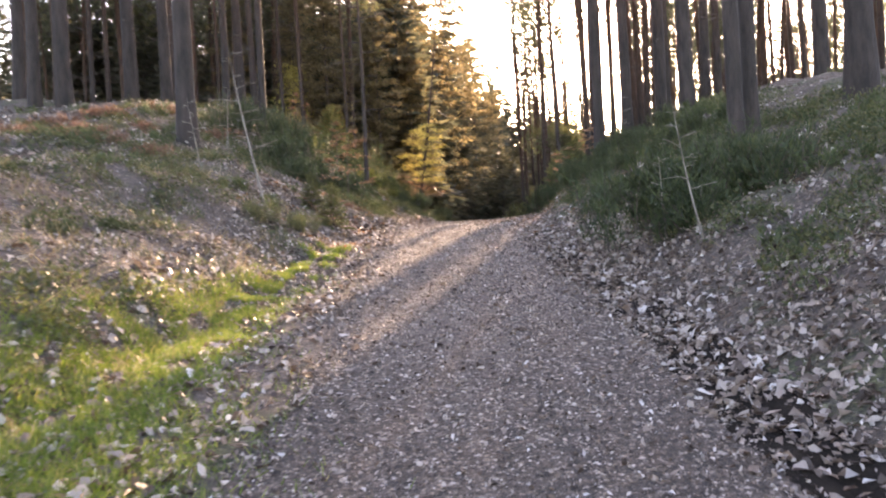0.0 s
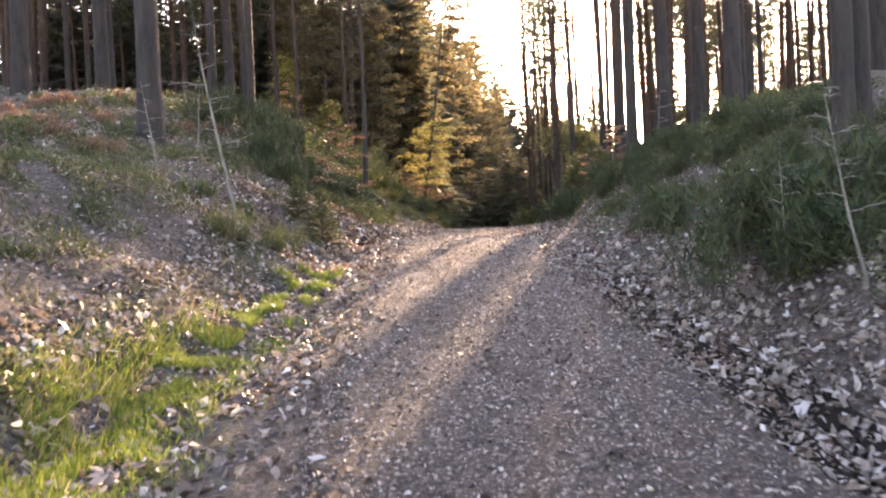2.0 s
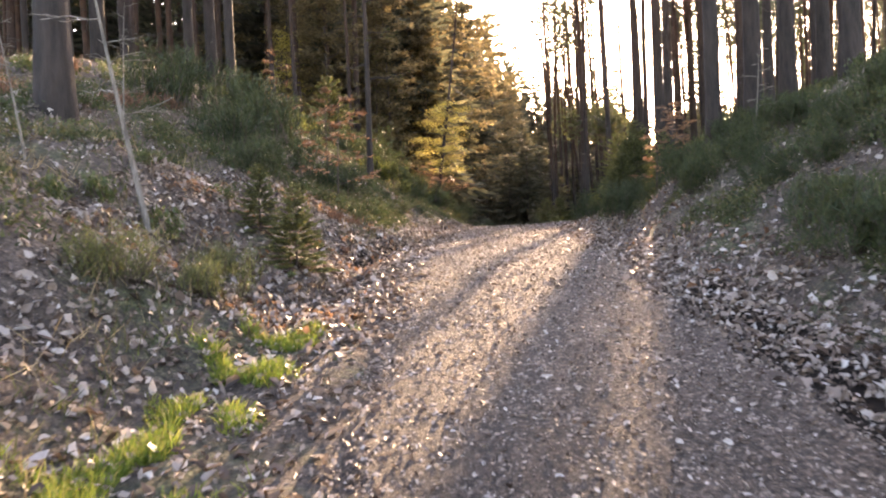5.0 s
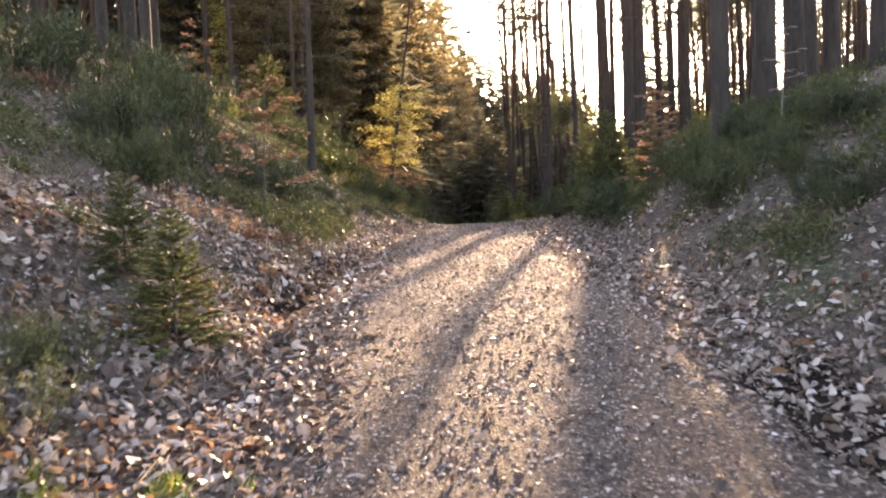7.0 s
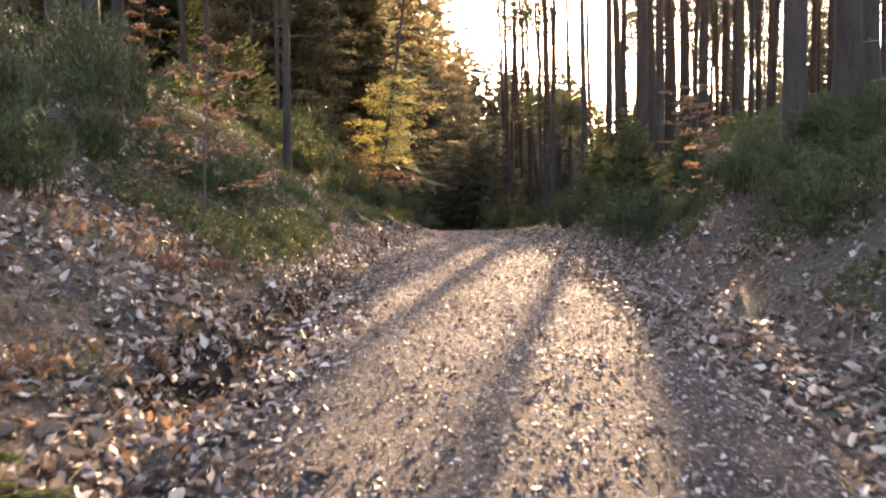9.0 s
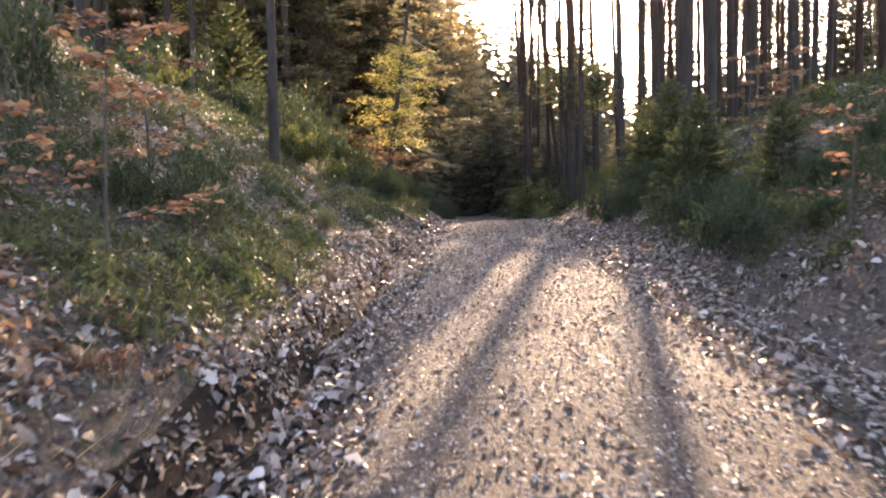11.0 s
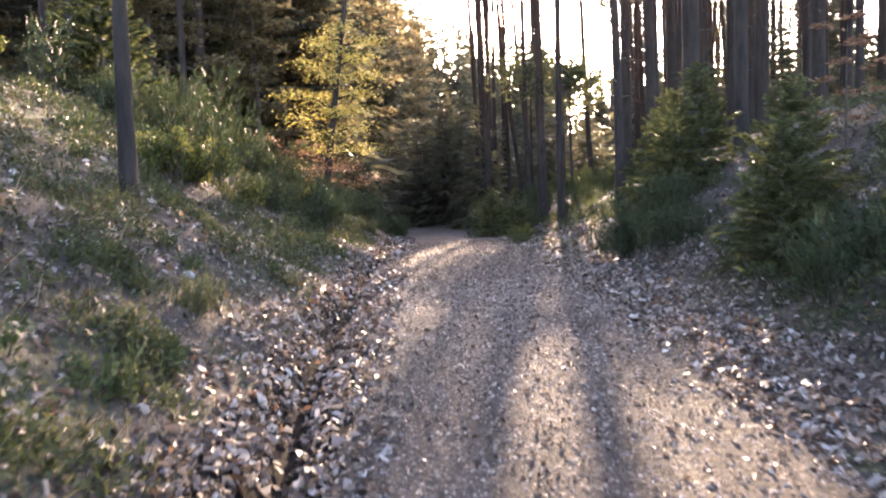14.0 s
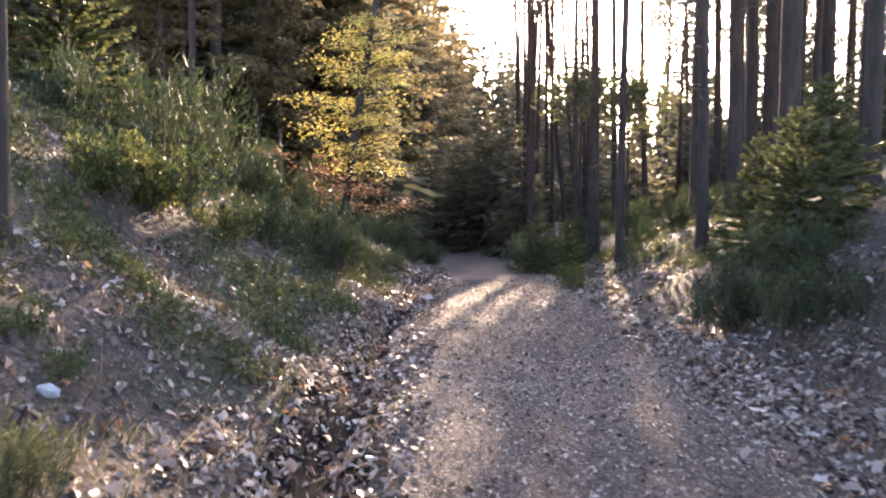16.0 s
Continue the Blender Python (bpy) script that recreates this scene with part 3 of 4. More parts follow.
# the far wood that closes the view along the track
for k, x, y, s in ((0, -2.6, 72, 1.2), (1, -3.9, 76, 1.4), (0, -1.4, 78, 1.15), (2, -5.6, 70, 1.15), (0, 0.5, 92, 1.15), (1, 2.9, 99, 1.35), (1, 4.1, 121, 1.72), (0, 1.2, 118, 1.5),
                   (1, 6.6, 119, 1.42), (0, 8.4, 124, 1.3), (1, 10.4, 121, 1.25), (1, 13.2, 130, 1.4), (0, 15.0, 126, 1.0), (1, 17.2, 124, 1.08)):
    plant(SPRUCES, k, x, y, s)
for k in range(22):
    plant(SPRUCES, k % 2, 19.0 + 2.1 * k + float(rnd.uniform(-0.7, 0.7)), float(rnd.uniform(122, 134)), float(rnd.uniform(0.82, 1.0)))
# young pines with flat crowns beside the bend, added to cast a shade band on the track
for x, y, h in ((7.3, 56.0, 6.6), (7.45, 50.0, 4.9)):
    place(pine(h, 0.07, int(y), 0.78, 620, 8, 0.26), x, y, 40, first=True)
# slim pines leaning over the track
for x, y, lean in ((9.9, 55.6, -4), (9.6, 66.0, -8), (8.3, 63.0, -9), (10.9, 69.0, -5)):
    plant(SLIM, 0, x, y, 0.9, 30, (0, lean))

# the young yellow tree on the corner of the bank, and others of its kind
place(leaf_tree(9.5, 0.08, 41, 7600, 0.05, M_YELLOW, "young_beech", "young tree with sunlit yellow leaves and rusty lower ones", low=0.06, spread=0.15, lean=(0.11, 0.0), flat=0.2, top=0.43, rust=0.13, n_limbs=24, bark_mat=M_BARK),
      -1.32, 38.3, 0, first=True)
place(leaf_tree(9, 0.07, 42, 1500, 0.13, M_YELLOW, "young_beech", "slender young tree with a few yellow leaves", low=0.45, spread=0.14, top=0.8), -8.6, 46, first=True)
place(leaf_tree(10, 0.08, 43, 520, 0.13, M_LIME, "young_birch", "slender young tree with sparse pale green leaves", low=0.4, spread=0.14), -4.6, 50, first=True)
GOLDEN = [leaf_tree(15, 0.12, 45, 9000, 0.19, M_OLIVE, "larch_tree", "tall slender tree with sunlit olive golden foliage", "golden trees at the wood's edge", low=0.16, spread=0.15, n_limbs=44),
          leaf_tree(13, 0.10, 46, 8000, 0.18, M_OLIVE, "larch_tree", "tall slender tree with sunlit olive golden foliage", "golden trees at the wood's edge", low=0.14, spread=0.16, n_limbs=40)]
for k, (x, y, s) in enumerate(((-3.2, 57, 1.15), (-5.2, 54, 1.0), (-7.4, 57, 1.1), (-9.6, 53, 0.95), (-2.2, 63, 1.3), (-6.2, 63, 1.25), (-11.5, 59, 1.1), (-0.6, 69, 1.35), (-8.6, 48, 0.8), (-3.9, 50, 0.95), (-6.4, 46, 0.85), (-12.8, 50, 1.0), (0.9, 78, 1.5), (-1.9, 55, 0.95), (3.2, 90, 1.4), (5.6, 96, 1.25))):
    plant(GOLDEN, k, x, y, s)
place(leaf_tree(11, 0.085, 44, 160, 0.09, M_LIME, "bare_young_tree", "slender dark young tree almost without leaves", low=0.25, spread=0.10, n_limbs=20, lean=(0.01, 0), bark_mat=M_BARK), -2.85, 29.0, first=True)
for k, (x, y, h, s, rs) in enumerate(((-2.5, 20.6, 1.9, 420, 1), (3.3, 22.6, 1.3, 260, 1), (-3.1, 23.4, 1.8, 380, 1), (-4.6, 25.6, 1.8, 300, 1), (4.9, 27.0, 1.5, 420, 1), (5.7, 30.4, 1.8, 500, 1), (-1.7, 40.6, 1.6, 600, 1))):
    place(leaf_tree(h, 0.018, 50 + k, s, 0.075, M_RUST, "beech_sapling", "beech sapling holding its rusty orange dead leaves", "beech saplings", low=0.2, spread=0.42, flat=0.2, n_limbs=11), x, y, first=True)
for k, (x, y, h, ln) in enumerate(((-3.15, 14.0, 3.0, (-0.16, 0.05)), (-4.3, 14.2, 1.3, (-0.1, 0.0)), (2.7, 8.4, 1.5, (-0.22, 0.02)), (-4.6, 17.0, 1.8, (0.1, 0.0)), (2.6, 9.5, 1.0, (-0.1, -0.05)), (4.4, 20.5, 1.6, (0.15, 0.1)))):
    place(leaf_tree(h, 0.028 if h > 2.5 else 0.014, 70 + k, 0, 0.05, M_RUST, "bare_sapling", "thin pale bare sapling with crooked stem", "bare saplings", low=0.35, spread=0.22, lean=ln, bark_mat=M_TWIG, n_limbs=9), x, y, first=True)

# ---- shrubs ----
BROOM = [broom(80 + k, 1.0, M_BROOM, "broom_shrub", "dark green broom shrub of fine upright twigs", "broom shrubs", 2900, 0.018, long=0.62, stalks=36) for k in range(3)]
GORSE = [broom(85 + k, 1.0, M_YOUNG, "gorse_shrub", "low bristly yellowish green shrub beside the track", "gorse shrubs", 3000, 0.014, long=0.5) for k in range(2)]
LIME = [broom(88 + k, 1.0, M_LIME, "elder_shrub", "shrub in fresh yellow green leaf", "fresh green shrubs", 3000, 0.04, stalks=40, long=0.36) for k in range(2)]
BERRY = [broom(91 + k, 0.5, M_BERRY, "bilberry_shrub", "low green bilberry clump on the bank", "bilberry clumps", 440, 0.055, 0.6, 11, 0.46) for k in range(4)]
BRACKEN = [broom(96, 0.7, M_BRACKEN, "dry_bracken", "collapsed rusty brown bracken clump", "dry bracken", 1100, 0.03, 0.5, 22, 0.6)]
YOUNG = [spruce(1.9, 0.025, 36, 260, 0.02, 0.44, M_YOUNG, "young_spruce", "small young spruce with sunlit yellow green tips", "young spruces", 0.17)]
for k, (x, y, s) in enumerate(((2.65, 9.4, 1.1), (3.0, 10.0, 1.15), (3.5, 9.6, 1.2), (3.9, 10.4, 1.0), (2.75, 13.8, 0.75), (3.1, 15.0, 0.65), (4.2, 13.0, 0.6), (5.2, 14.5, 0.6),
                               (3.2, 24.6, 0.8), (3.7, 25.8, 0.7), (3.5, 27.2, 0.95), (4.0, 31.6, 0.9), (3.85, 33.1, 1.15), (4.5, 33.2, 0.9),
                               (3.6, 19.0, 0.6), (4.2, 20.6, 0.6), (5.0, 22.2, 0.7), (4.3, 48.6, 1.6), (5.2, 49.4, 1.5), (4.4, 46.6, 0.9),
                               (-4.3, 22.3, 1.2), (-3.4, 18.4, 0.8), (-4.2, 19.6, 1.0), (-2.8, 22.6, 0.8), (-5.0, 23.6, 1.3), (-3.6, 21.2, 0.9), (-5.4, 21.0, 1.2),
                               (-1.95, 34.8, 0.9), (-1.35, 35.4, 0.8), (-1.5, 37.0, 1.0), (-2.5, 37.4, 1.3), (-4.0, 33.9, 1.4), (-3.2, 35.4, 1.3), (-5.4, 31.4, 1.4), (-2.1, 39.2, 1.1), (-0.6, 47.5, 1.2),
                               (-4.6, 38.5, 1.6), (0.9, 53.0, 1.1), (0.6, 57.0, 1.2), (7.0, 47.0, 0.9), (7.25, 44.7, 0.8), (6.5, 45.6, 0.7), (8.1, 45.2, 0.8), (6.3, 51.0, 1.2), (7.6, 49.0, 1.0), (8.6, 51.5, 1.3), (9.6, 48.5, 1.0), (7.2, 54.0, 1.3), (10.6, 53.0, 1.3), (6.0, 58.0, 1.2), (9.0, 57.0, 1.3), (11.8, 49.5, 1.1), (12.4, 56.0, 1.3), (-1.2, 52.0, 1.4))):
    plant(BROOM, k, x, y, s)
for k, (x, y, s) in enumerate(((-2.6, 14.2, 0.4), (-2.9, 12.6, 0.5), (-2.45, 13.2, 0.45), (-1.9, 27.0, 0.4), (3.4, 40.1, 0.45), (-0.9, 39.5, 0.6), (-0.4, 41.0, 0.6))):
    plant(GORSE, k, x, y, s)
for k, (x, y, s) in enumerate(((-2.85, 32.5, 0.95), (-3.2, 31.5, 0.75), (-2.4, 33.3, 0.6), (-1.6, 38.2, 0.7), (-5.0, 30.2, 0.7), (3.7, 41.8, 0.6), (7.2, 30.5, 0.6))):
    plant(LIME, k, x, y, s)
for k, (x, y, s) in enumerate(((-2.13, 15.1, 0.45), (-2.6, 15.6, 0.36), (4.85, 33.9, 1.0), (5.6, 34.6, 1.15), (3.9, 28.7, 0.8), (4.4, 29.4, 0.9), (4.4, 26.3, 0.6), (5.4, 36.2, 0.9), (-4.9, 35.5, 1.3), (4.2, 44.5, 0.8), (3.9, 47.2, 0.9))):
    plant(YOUNG, k, x, y, s)
for k, (x, y, s) in enumerate(((-2.35, 18.5, 0.5), (-2.2, 19.5, 0.45), (-2.0, 17.2, 0.35), (-2.3, 16.3, 0.4))):
    plant(BRACKEN, k, x, y, s)
for k in range(26):
    plant(BRACKEN, k, float(rnd.uniform(-10, -4.6)), float(rnd.uniform(12, 22)), float(rnd.uniform(0.7, 1.3)))
for k in range(150):
    y = float(rnd.uniform(6, 46))
    side = -1 if k % 2 else 1
    off = HALF + (1.5 if side > 0 else 1.3) + abs(float(rnd.normal(0, 2.0)))
    if side < 0 and y < 14:
        off += 1.2
    plant(BERRY, k, float(road_x(y)) + side * off, y, float(rnd.uniform(0.6, 1.25)))

for k in range(64):
    y = float(rnd.uniform(20, 37))
    plant(BERRY, k, float(road_x(y)) - HALF - float(rnd.uniform(0.9, 4.6)), y, float(rnd.uniform(0.6, 1.1)))
for k in range(24):
    plant(BERRY, k, float(rnd.uniform(-11, -5)), float(rnd.uniform(15, 26)), float(rnd.uniform(0.9, 1.4)))
for k in range(60):
    y = float(rnd.uniform(9, 26))
    plant(BERRY, k, float(road_x(y)) + HALF + float(rnd.uniform(2.0, 5.5)), y, float(rnd.uniform(0.9, 1.4)))
for k in range(26):
    y = float(rnd.uniform(15, 25))
    plant(BROOM, k, float(road_x(y)) + HALF + float(rnd.uniform(1.5, 3.8)), y, float(rnd.uniform(0.4, 0.75)))

# ---- ground cover ----
gl = np.random.default_rng(123)


def on_bank(n, y0, y1, e0, e1, side, skew=1.0):
    y = gl.uniform(y0, y1, n)
    u = HALF + e0 + (e1 - e0) * gl.uniform(0, 1, n) ** skew
    x = road_x(y) + side * u
    return x, y


def slope_up(x, y):
    dzx = (land(x + 0.1, y) - land(x - 0.1, y)) / 0.2
    dzy = (land(x, y + 0.1) - land(x, y - 0.1)) / 0.2
    return unit(np.stack([-dzx, -dzy, np.ones_like(dzx)], -1))


def lay(x, y, size, tilt=0.35, lift=0.012):
    """Leaves lying on the ground at x, y."""
    n = len(x)
    up = unit(slope_up(x, y) + gl.normal(size=(n, 3)) * tilt)
    way = np.cross(up, unit(gl.normal(size=(n, 3))))
    base = np.stack([x, y, land(x, y) + gl.uniform(0.4, 2.2, n) * lift], -1)
    ln = size * gl.uniform(0.55, 1.35, n)
    return blades(base - unit(way) * ln[:, None] * 0.5, way, ln, ln * gl.uniform(0.34, 0.68, n), gl, 0.4, 0.45, up)


sets = []
for side, n, y0, y1, e0, e1, skew, size in ((1, 40000, 2, 34, -0.2, 2.6, 1.0, 0.062), (-1, 33000, 13, 38, -0.25, 2.4, 1.0, 0.062), (-1, 8000, 2, 14, -0.2, 2.0, 0.8, 0.06),
                                            (-1, 7500, 2, 16, 1.6, 5.0, 1.0, 0.058), (1, 12000, 2, 36, 2.4, 6.0, 1.0, 0.072), (-1, 13000, 15, 40, 2.2, 5.5, 1.0, 0.072),
                                            (-1, 9000, 14, 42, -0.1, 1.1, 1.0, 0.062), (1, 5000, 4, 34, -0.15, 0.8, 1.0, 0.062), (1, 4000, 33, 50, 0, 3.0, 1.0, 0.11), (-1, 4000, 37, 50, 0, 2.6, 1.0, 0.11), (-1, 7000, 9, 27, 4.5, 11.0, 1.0, 0.10), (1, 1500, -6, 2, 0, 3, 1.0, 0.1), (-1, 1500, -6, 2, 0, 4, 1.0, 0.1)):
    x, y = on_bank(n, y0, y1, e0, e1, side, skew)
    keep = waves(x, y, 1.3, 60) > -1.1 + 0.5 * gl.uniform(-1, 1, n)
    gutter = (np.abs(x - road_x(y) + HALF + 0.40 + 0.05 * waves(y, y, 1.5, 68)) < 0.08) & (y > 16)
    edge = np.abs(x - road_x(y)) < HALF + 0.05 + 0.12 * waves(x, y, 0.9, 66)
    keep &= ~(gutter & (gl.uniform(0, 1, n) < 0.78)) & ~(edge & (gl.uniform(0, 1, n) < 0.6))
    keep &= ~((waves(x, y, 1.4, 63) > 0.25) & (np.abs(x - road_x(y)) > HALF + 0.7) & (y > 15) & (gl.uniform(0, 1, n) < 0.6))
    off = np.abs(x - road_x(y)) - HALF
    keep &= ~((off > 1.25 + 0.25 * waves(x, y, 1.7, 71)) & (side > 0) & (y > 7) & (y < 28) & (gl.uniform(0, 1, n) < 0.6))
    keep &= ~((off > 1.0 + 0.3 * waves(x, y, 1.5, 72)) & (side < 0) & (y > 20) & (gl.uniform(0, 1, n) < 0.5))
    keep &= ~((off > 1.7) & (side > 0) & (y > 27) & (gl.uniform(0, 1, n) < 0.65))
    sets.append(lay(x[keep], y[keep], size * gl.choice([0.7, 1.0, 1.3], int(keep.sum())), 0.5))
y = 2 + 42 * gl.uniform(0, 1, 52000) ** 1.15
u = gl.uniform(-1.35, 1.35, 52000)
sets.append(lay(road_x(y) + u, y, gl.choice([0.018, 0.025, 0.036], 52000), 0.45, 0.014))
y = gl.uniform(2, 44, 1500)
u = gl.uniform(-1.35, 1.35, 1500)
sets.append(lay(road_x(y) + u, y, 0.05, 0.3, 0.016))
tagged(part("leaf_litter", np_mesh("leaf_litter", *joined(*sets)), M_DEAD), "pale brown dead oak leaves strewn over the banks", "leaf litter", kind="stuff")
sets = []
for side, n, y0, y1, e0, e1, size in ((-1, 1700, 13, 21, 0.2, 2.2, 0.065), (1, 900, 14, 34, 0.2, 2.5, 0.065), (-1, 900, 24, 40, 0.2, 3.0, 0.065)):
    x, y = on_bank(n, y0, y1, e0, e1, side)
    keep = waves(x, y, 1.8, 67) > 0.0
    sets.append(lay(x[keep], y[keep], size, 0.6, 0.02))
tagged(part("beech_litter", np_mesh("beech_litter", *joined(*sets)), M_RUST), "rusty orange beech leaves scattered among the pale ones", "leaf litter", kind="stuff")

# grass along the verge, dry tufts on the banks
def tufts(n, x, y, ln, wd, lean=0.45):
    base = np.stack([x, y, land(x, y) - 0.01], -1)
    way = np.stack([gl.normal(0, lean, n), gl.normal(0, lean, n), np.ones(n)], -1)
    return slivers(base, way, ln * gl.uniform(0.5, 1.3, n), wd, gl)


n = 90000
y = 1.5 + 12.0 * gl.uniform(0, 1, n) ** 1.25
mid = np.interp(y, [1.5, 4, 6, 9, 13.5], [-2.5, -2.6, -2.75, -2.45, -1.9])
u = mid + gl.normal(0, 1, n) * np.interp(y, [1.5, 5, 8, 13.5], [0.75, 0.5, 0.26, 0.16])
x = road_x(y) + u
keep = waves(x, y, 0.5, 61) > np.interp(y, [2, 8, 11, 13.5], [-0.9, -0.3, 0.2, 0.4])
x, y = x[keep], y[keep]
tagged(part("verge_grass", np_mesh("verge_grass", *tufts(len(x), x, y, 0.085, 0.008, 0.7)), M_GRASS), "bright green grass strip along the track's verge", "grass", kind="stuff")
sets = []
for side, n, y0, y1, e0, e1 in ((-1, 6000, 13, 40, 0.6, 3.5), (1, 4000, 8, 40, 0.8, 4.0), (-1, 4500, 4, 15, 1.2, 4.5)):
    x, y = on_bank(n, y0, y1, e0, e1, side)
    keep = waves(x, y, 0.9, 62) > 0.15
    sets.append(tufts(int(keep.sum()), x[keep], y[keep], 0.22, 0.008, 0.9))
tagged(part("dry_grass", np_mesh("dry_grass", *joined(*sets)), M_DRY), "thin dry straw grass tufts on the banks", "grass", kind="stuff")
sets = []
for side, n, y0, y1, e0, e1 in ((-1, 15000, 16, 39, 0.7, 4.2), (1, 6000, 6, 38, 1.0, 4.5), (-1, 6000, 5, 15, 1.0, 4.0), (1, 1200, 36, 50, 0.1, 1.2), (-1, 1500, 38, 52, 0.2, 1.6)):
    x, y = on_bank(n, y0, y1, e0, e1, side)
    keep = waves(x, y, 1.4, 63) > 0.05
    sets.append(tufts(int(keep.sum()), x[keep], y[keep], 0.13, 0.010, 0.6))
tagged(part("bank_grass", np_mesh("bank_grass", *joined(*sets)), M_HEATH), "sparse green grass and moss shoots on the banks", "grass", kind="stuff")


# bilberry and heath that covers the upper banks
sets = []
for side, n, y0, y1, e0, e1, skew in ((1, 520, 6, 30, 1.25, 5.5, 1.4), (-1, 620, 20, 42, 1.0, 8.0, 1.5), (1, 420, 27, 48, 1.7, 7.0, 1.3), (-1, 110, 12, 20, 2.6, 6.5, 1.0), (-1, 90, 5, 13, 1.6, 5.5, 1.0)):
    cx, cy = on_bank(n, y0, y1, e0, e1, side, skew)
    keep = waves(cx, cy, 2.2, 75) > -0.5
    cx, cy = cx[keep], cy[keep]
    m = 150
    size = np.repeat(gl.uniform(0.16, 0.42, len(cx)), m)
    a, r = gl.uniform(0, 2 * math.pi, len(size)), np.sqrt(gl.uniform(0, 1, len(size)))
    x, y = np.repeat(cx, m) + np.cos(a) * r * size, np.repeat(cy, m) + np.sin(a) * r * size
    h = size * 0.75 * gl.uniform(0.1, 1.0, len(size)) * (1 - 0.6 * r * r)
    base = np.stack([x, y, land(x, y) + h], -1)
    way = gl.normal(size=base.shape) + np.array([0, 0, 0.5])
    sets.append(slivers(base, way, gl.uniform(0.03, 0.075, len(x)), gl.uniform(0.014, 0.028, len(x)), gl))
tagged(part("heath_cover", np_mesh("heath_cover", *joined(*sets)), M_HEATH), "dark green bilberry and heath covering the upper banks", "undergrowth", kind="stuff")


# near-black matte soil strips in the ruts along the edges of the track
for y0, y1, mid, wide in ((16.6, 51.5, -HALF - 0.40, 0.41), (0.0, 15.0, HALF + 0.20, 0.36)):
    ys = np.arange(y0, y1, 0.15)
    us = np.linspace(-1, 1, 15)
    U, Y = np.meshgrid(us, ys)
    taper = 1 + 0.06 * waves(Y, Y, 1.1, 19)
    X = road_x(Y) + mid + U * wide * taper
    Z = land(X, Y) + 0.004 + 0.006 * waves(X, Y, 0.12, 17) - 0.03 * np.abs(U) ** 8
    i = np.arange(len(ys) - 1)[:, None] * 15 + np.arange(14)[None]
    rut = part("rut", np_mesh("rut", np.stack([X, Y, Z], -1).reshape(-1, 3), np.stack([i, i + 1, i + 16, i + 15], -1).reshape(-1, 4)), M_RUT_SOIL, smooth=True)
    tagged(rut, "near-black soil strip in the rut along the edge of the track", "rut", kind="structure")


# stones in the track
def pebbles(c, size, g, faces=8):
    """Rough eight-faced stones."""
    n = len(c)
    d = np.array([[1, 0, 0], [0, 1, 0], [-1, 0, 0], [0, -1, 0], [0, 0, 0.55], [0, 0, -0.55]])
    v = c[:, None] + d[None] * size[:, None, None] * g.uniform(0.55, 1.25, (n, 6, 1))
    f = np.array([[0, 1, 4], [1, 2, 4], [2, 3, 4], [3, 0, 4], [1, 0, 5], [2, 1, 5], [3, 2, 5], [0, 3, 5]])[:faces]
    return v.reshape(-1, 3), (np.arange(n)[:, None, None] * 6 + f[None]).reshape(-1, 3)


n = 46000
y = 2 + 30 * gl.uniform(0, 1, n)
u = gl.uniform(-1.28, 1.28, n)
x = road_x(y) + u
c = np.stack([x, y, land(x, y) + 0.012], -1)
tagged(part("gravel", np_mesh("gravel", *pebbles(c, np.abs(gl.normal(0.0, 0.0075, n)) + 0.003, gl, 4)), M_STONE), "small grey brown stones loose on the track", "gravel", kind="stuff")

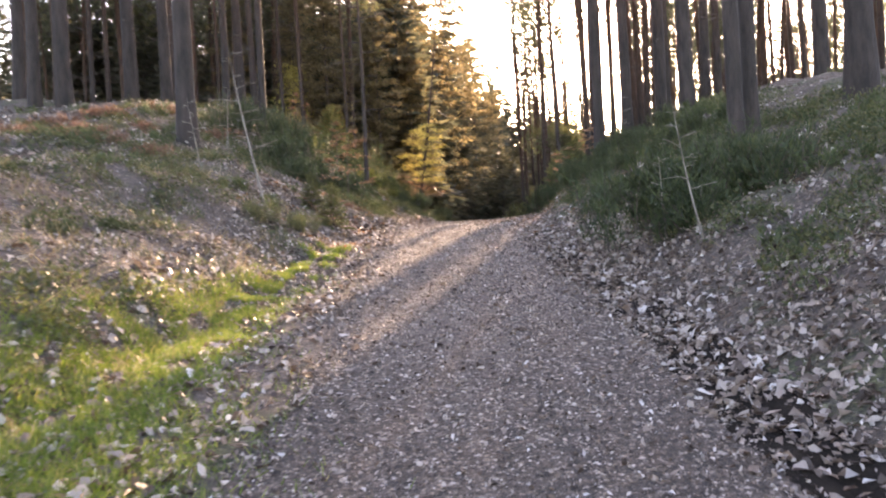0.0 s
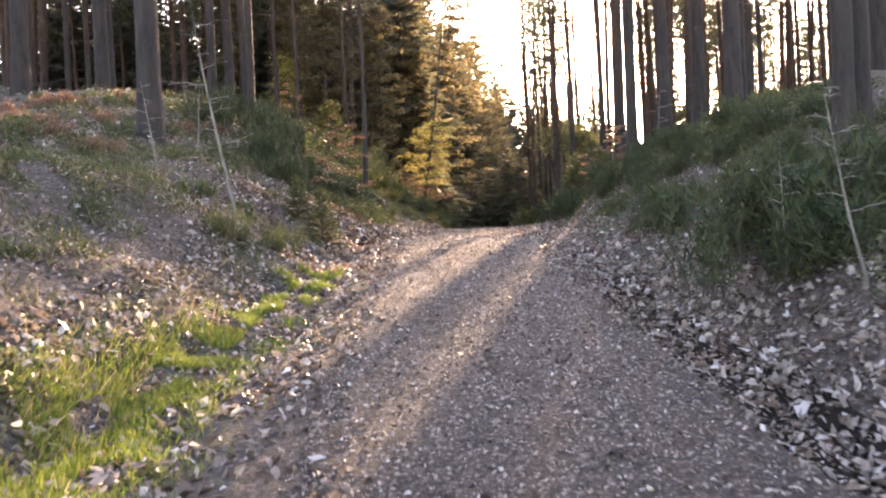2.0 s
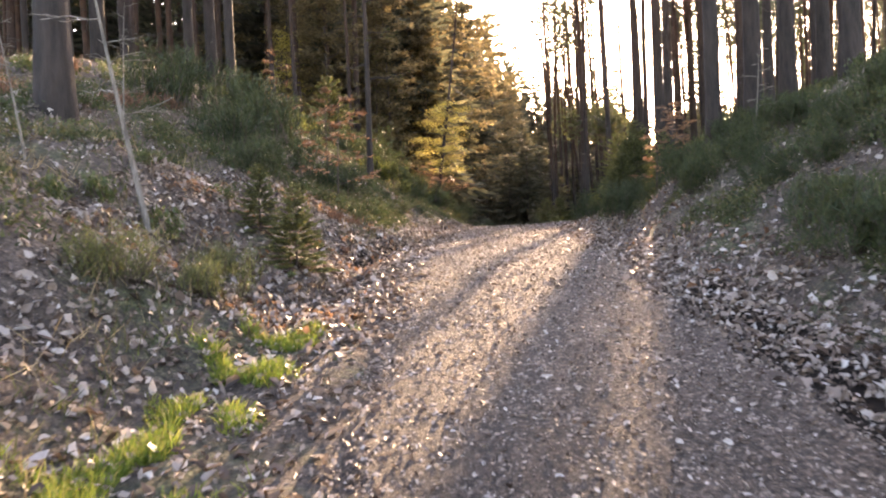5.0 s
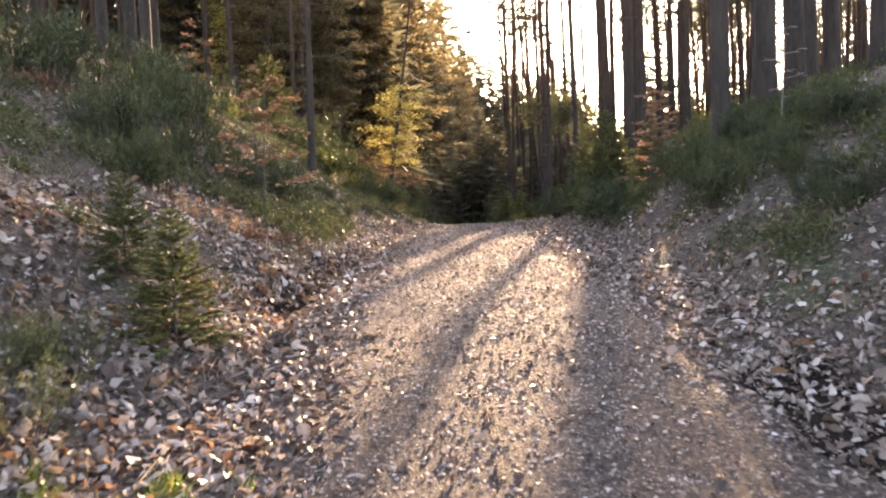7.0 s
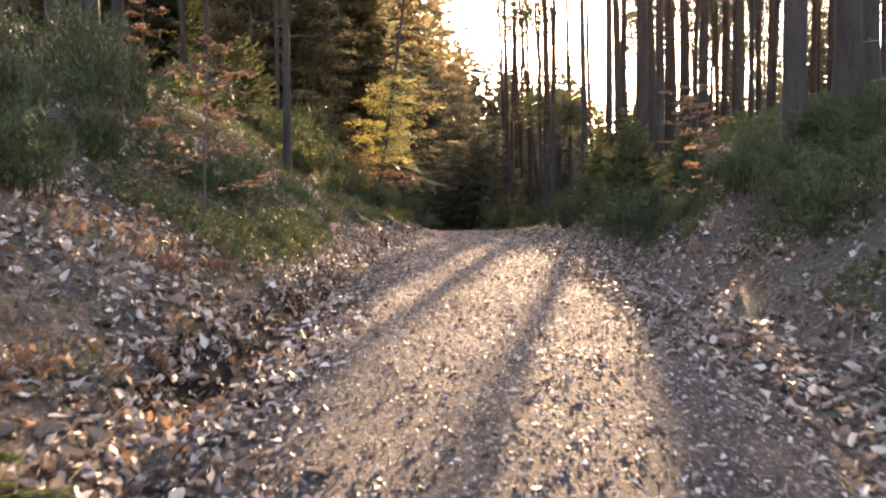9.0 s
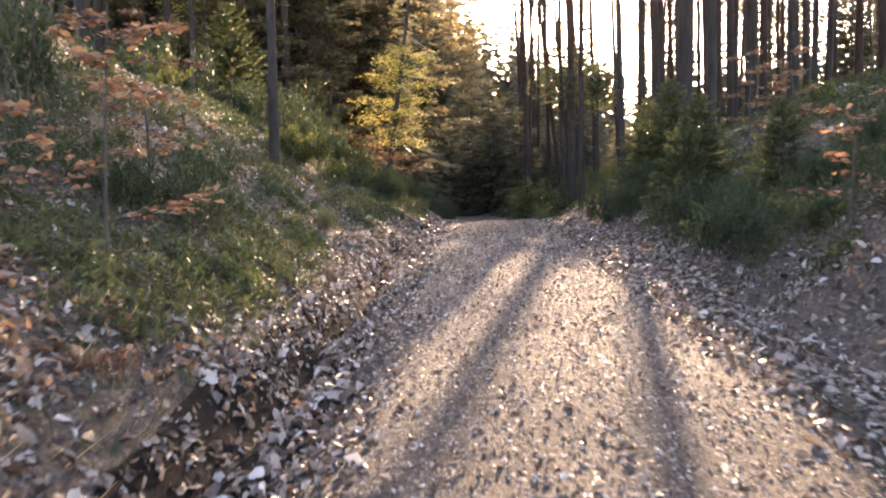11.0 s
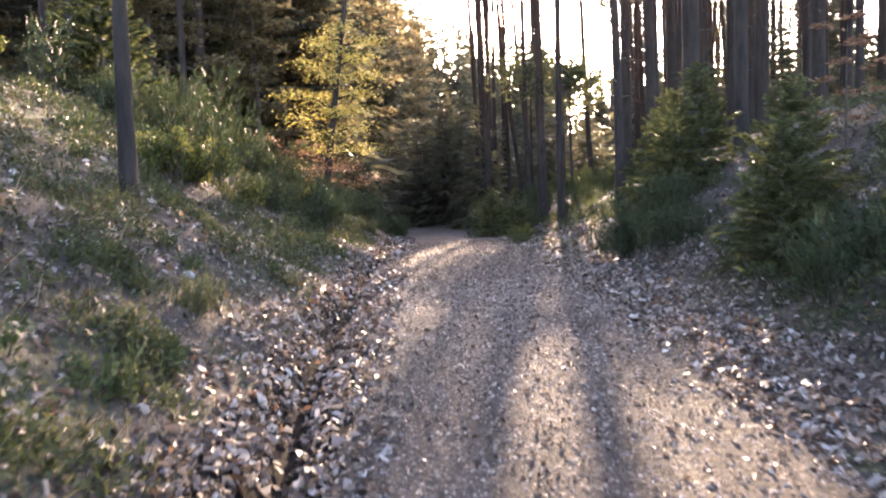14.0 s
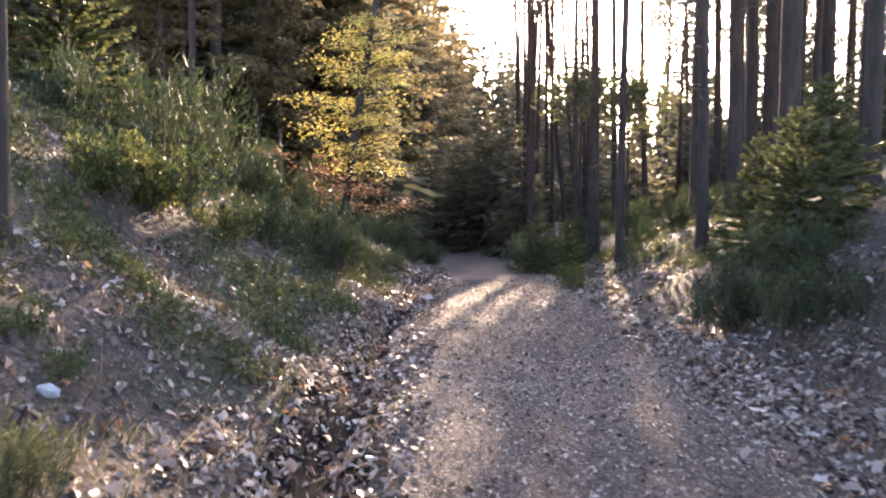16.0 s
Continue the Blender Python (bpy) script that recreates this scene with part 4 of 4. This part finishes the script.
# pale flat stone lying in the leaves
bm = bmesh.new()
bmesh.ops.create_icosphere(bm, subdivisions=1, radius=0.062)
for v in bm.verts:
    v.co.x *= 1.1 + 0.25 * noise.noise(v.co * 18)
    v.co.z *= 0.75 + 0.3 * noise.noise(v.co * 23)
    v.co.y *= 0.5
me = bpy.data.meshes.new("pale_stone")
bm.to_mesh(me)
bm.free()
stone = tagged(part("pale_stone", me, M_PALE), "pale grey angular stone lying among dead leaves", "stone")
stone.matrix_basis = pose(-2.09, 27.88, float(land(-2.09, 27.88)) + 0.03, 20, 10, 30)

# twigs lying on the track and in the leaves
for k in range(22):
    y = float(gl.uniform(5, 34))
    u = float(gl.uniform(-2.6, 2.6))
    x = float(road_x(y)) + u
    a, ln = gl.uniform(0, 6.28), gl.uniform(0.15, 0.5)
    t = np.linspace(0, 1, 5)
    px, py = x + np.cos(a) * ln * t + gl.normal(0, 0.012, 5), y + np.sin(a) * ln * t + gl.normal(0, 0.012, 5)
    tw = part("twig", np_mesh("twig", *tube(np.stack([px, py, land(px, py) + 0.016], -1), np.linspace(0.007, 0.003, 5), 5)), M_DARKTWIG)
    tagged(tw, "short broken brown twig lying on the ground", "twig", "fallen twigs")

# single leaves and stones nearest to the walk
leaf_meshes = []
for k in range(8):
    v, q = blades(np.zeros((1, 3)), np.array([[1.0, 0, 0]]), 0.075, 0.048, gl, 0.35, 0.4, np.array([[0, 0, 1.0]]))
    leaf_meshes.append(np_mesh("leaf", v - [0.037, 0, 0], q))
    leaf_meshes[-1].materials.append(M_DEAD)
for k in range(280):
    y = float(gl.uniform(4, 32))
    side = 1 if k % 2 else -1
    x = float(road_x(y)) + side * (HALF + float(gl.uniform(-0.35, 1.5)))
    ob = part("leaf", leaf_meshes[k % 8], M_DEAD, ground)
    ob.matrix_basis = pose(x, y, float(land(x, y)) + 0.035, float(gl.normal(0, 18)), float(gl.normal(0, 18)), float(gl.uniform(0, 360))) @ Matrix.Scale(float(gl.uniform(0.8, 1.4)), 4)
stone_meshes = []
for k in range(6):
    v, f = pebbles(np.zeros((1, 3)), np.array([0.02]), gl)
    stone_meshes.append(np_mesh("pebble", v, f))
    stone_meshes[-1].materials.append(M_STONE)
for k in range(200):
    y = float(gl.uniform(4, 30))
    x = float(road_x(y)) + float(gl.uniform(-1.2, 1.2))
    ob = part("pebble", stone_meshes[k % 6], M_STONE, road)
    ob.matrix_basis = pose(x, y, float(land(x, y)) + 0.014, 0, 0, float(gl.uniform(0, 360))) @ Matrix.Scale(float(gl.uniform(0.6, 1.3)), 4)
